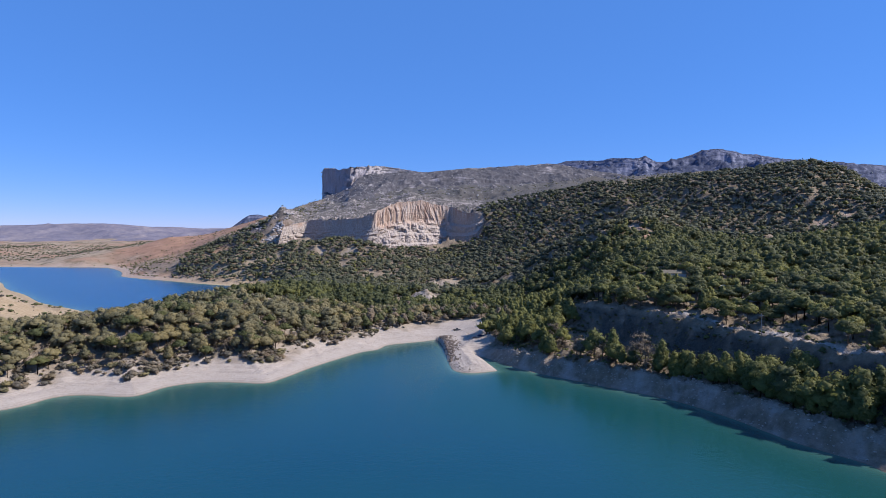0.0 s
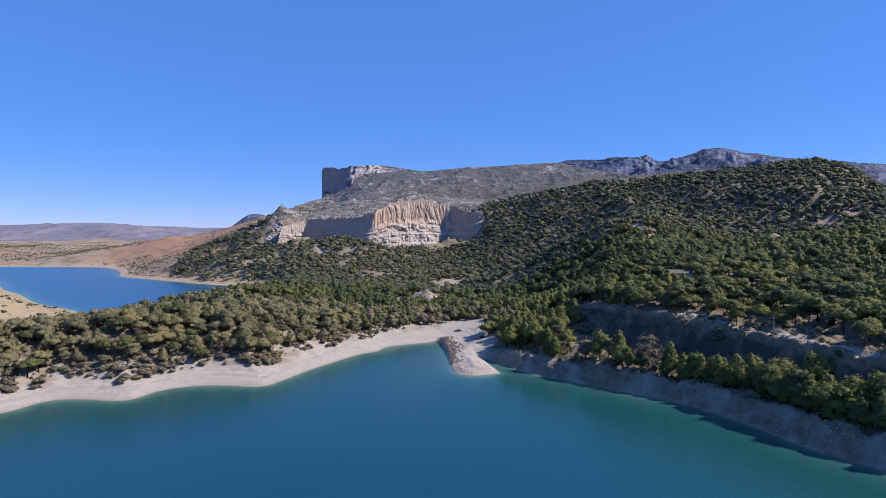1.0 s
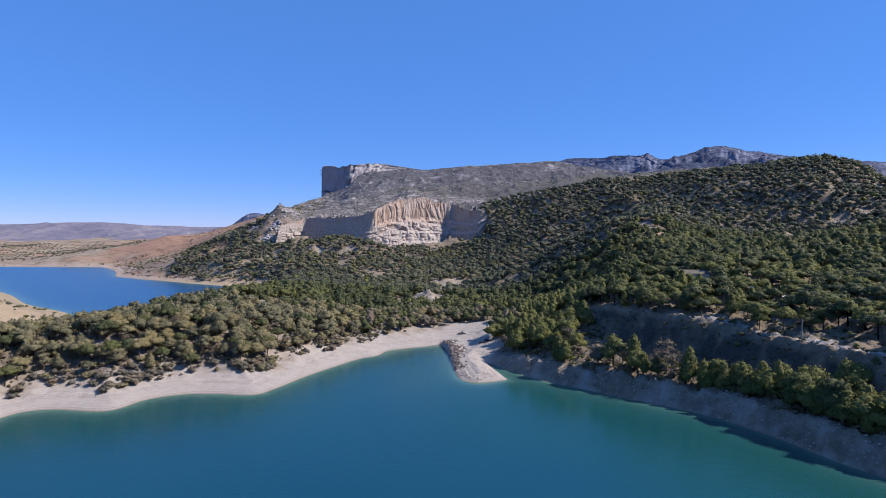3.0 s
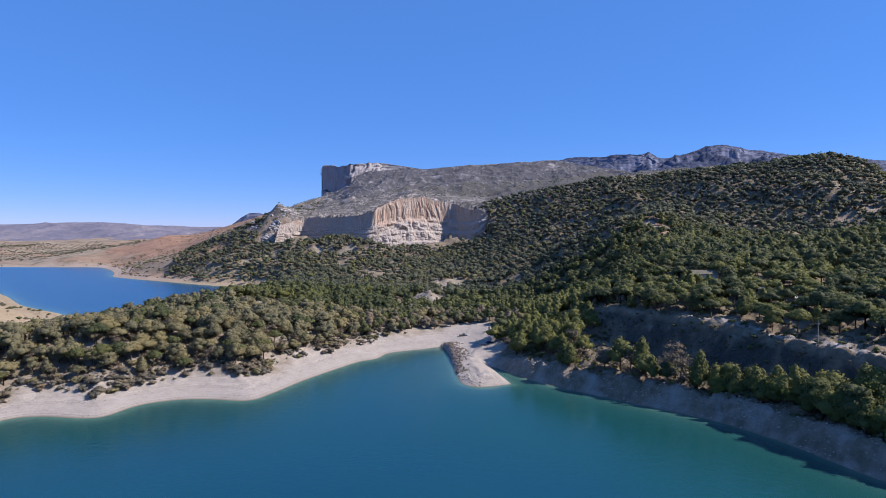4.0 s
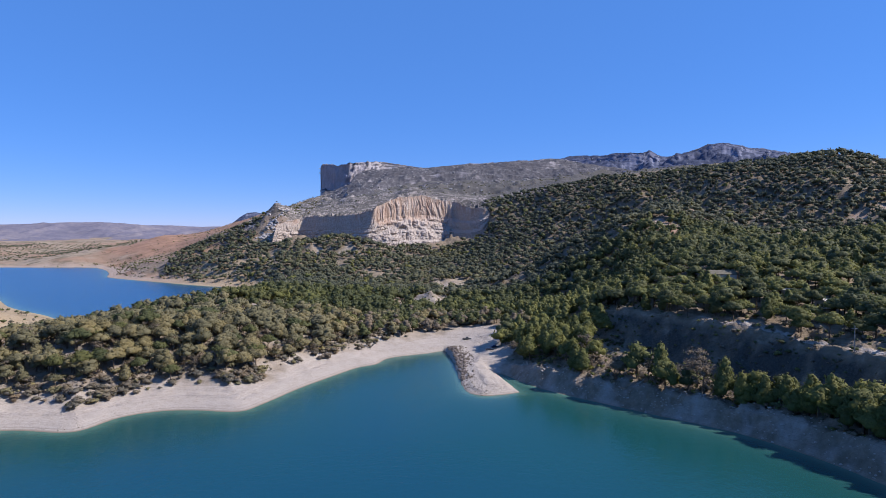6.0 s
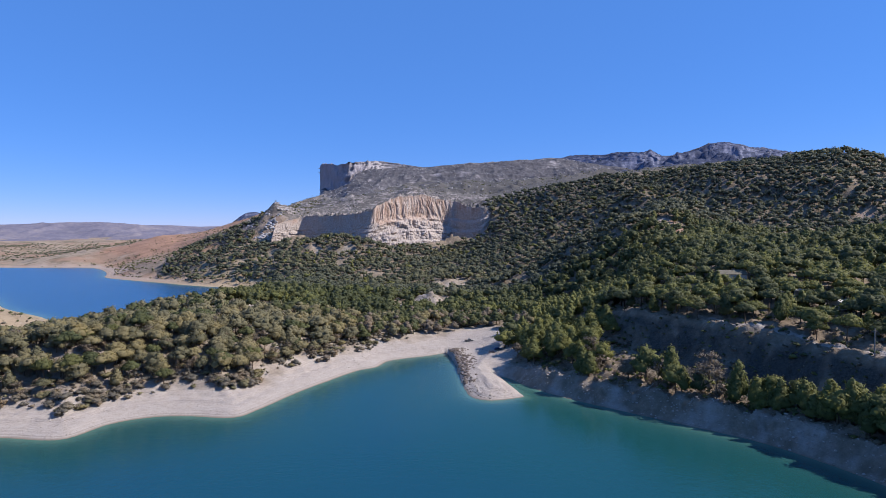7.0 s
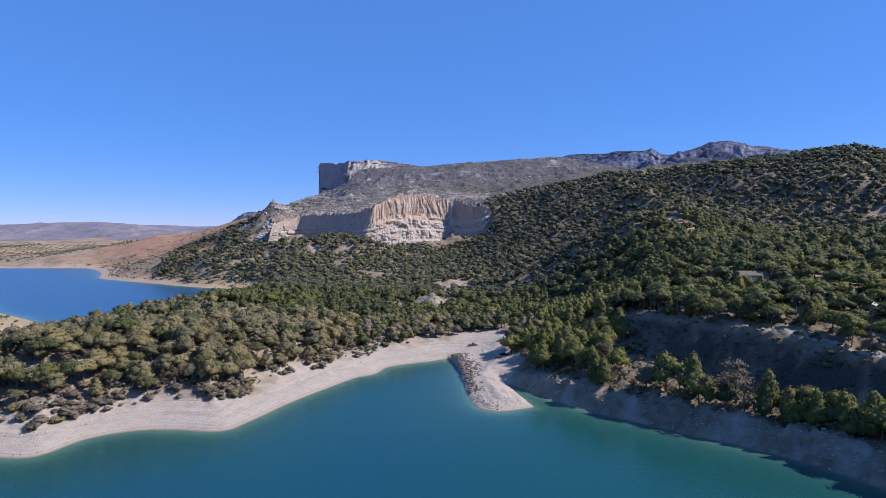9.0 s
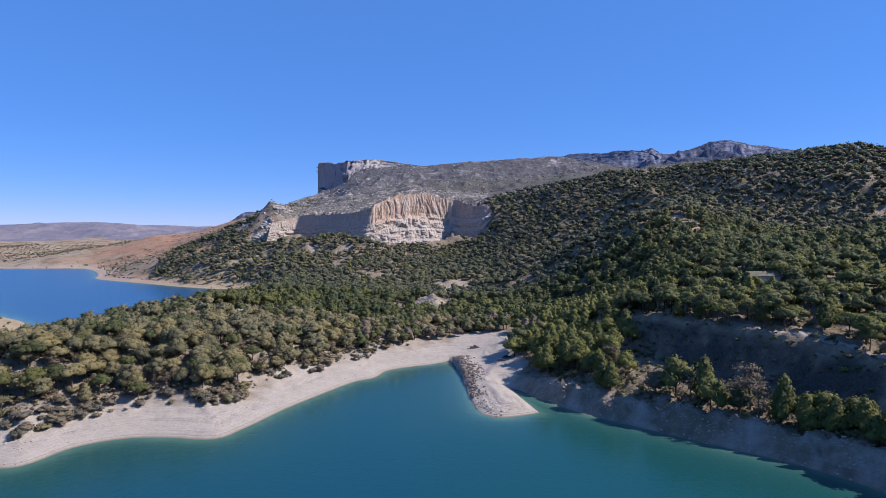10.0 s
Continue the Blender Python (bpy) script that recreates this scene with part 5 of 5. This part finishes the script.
WHITEWASH = plain("whitewash", (0.42, 0.39, 0.35), 0.9, 0.8, 0.12)
ROOF_TILE = plain("weathered_roof", (0.145, 0.125, 0.09), 0.9, 1.2, 0.25)
SHUTTER = plain("dark_opening", (0.03, 0.03, 0.035), 0.5)


def house(x, y, turn, length, depth, eaves, rise, label, roof_mat):
    """A rendered house: walls, a gabled roof with overhang, windows and a door."""
    z = float(land(np.array([x]), np.array([y]))[0][0]) - 0.4
    base = tagged(new("house"), label, "house")
    base.matrix_basis = pose(x, y, z, 0, 0, turn)
    a, b = length / 2, depth / 2
    bm = bmesh.new()
    pts = [bm.verts.new(p) for q in (-a, a) for p in ((q, -b, 0), (q, b, 0), (q, b, eaves), (q, 0, eaves + rise), (q, -b, eaves))]
    bm.faces.new(pts[4::-1])
    bm.faces.new(pts[5:])
    for i in range(5):
        bm.faces.new((pts[i], pts[(i + 1) % 5], pts[5 + (i + 1) % 5], pts[5 + i]))
    bmesh.ops.recalc_face_normals(bm, faces=bm.faces[:])
    part("wall", bm, WHITEWASH, base)
    for side in (-1, 1):
        bm = bmesh.new()
        low, slope = 0.5, rise / b
        q = [(-a - 0.4, side * (b + low), eaves - slope * low + 0.06), (a + 0.4, side * (b + low), eaves - slope * low + 0.06), (a + 0.4, 0, eaves + rise + 0.06), (-a - 0.4, 0, eaves + rise + 0.06)]
        f = bm.faces.new([bm.verts.new(p) for p in (q if side < 0 else q[::-1])])
        top = bmesh.ops.extrude_face_region(bm, geom=[f])["geom"]
        bmesh.ops.translate(bm, verts=[v for v in top if isinstance(v, bmesh.types.BMVert)], vec=(0, 0, 0.18))
        bmesh.ops.recalc_face_normals(bm, faces=bm.faces[:])
        part("roof", bm, roof_mat, base)
    n = max(2, int(length / 3))
    for i in range(n):
        u = -a + (i + 0.5) * length / n
        tall = (0.1, 2.2) if i == n // 2 else (1.0, 2.2)
        part("door" if i == n // 2 else "window", bevelled(box(bmesh.new(), u - 0.5, u + 0.5, -b - 0.04, -b + 0.06, *tall), 0.02), SHUTTER, base)
    return base


house(140, 356, -8, 13, 8, 6.2, 1.7, "two-storey house with a weathered roof among pines", ROOF_TILE)
house(156, 331, -20, 9, 5, 2.6, 0.7, "low whitewashed hut under umbrella pines", WHITEWASH)
house(162, 305, 12, 7, 6, 3.2, 0.8, "small pale-roofed hut on the wooded terrace", WHITEWASH)

POLE_WOOD = plain("weathered_pole", (0.26, 0.235, 0.21), 0.9, 4.0)


def utility_pole(x, y):
    z = float(land(np.array([x]), np.array([y]))[0][0])
    base = tagged(new("utility_pole"), "weathered wooden utility pole with a crossarm beside the track", "pole")
    base.location = (x, y, z - 0.2)
    bm = bmesh.new()
    bmesh.ops.create_cone(bm, cap_ends=True, segments=10, radius1=0.22, radius2=0.14, depth=9.2, matrix=Matrix.Translation((0, 0, 4.6)))
    part("shaft", bm, POLE_WOOD, base)
    part("crossarm", bevelled(box(bmesh.new(), -1.1, 1.1, -0.08, 0.08, 8.2, 8.4), 0.02), POLE_WOOD, base)
    for k in (-0.95, 0.0, 0.95):
        bm = bmesh.new()
        bmesh.ops.create_cone(bm, cap_ends=True, segments=8, radius1=0.07, radius2=0.05, depth=0.3, matrix=Matrix.Translation((k, 0, 8.55)))
        part("insulator", bm, GLASS, base, "dark insulator")


utility_pole(139, 255)
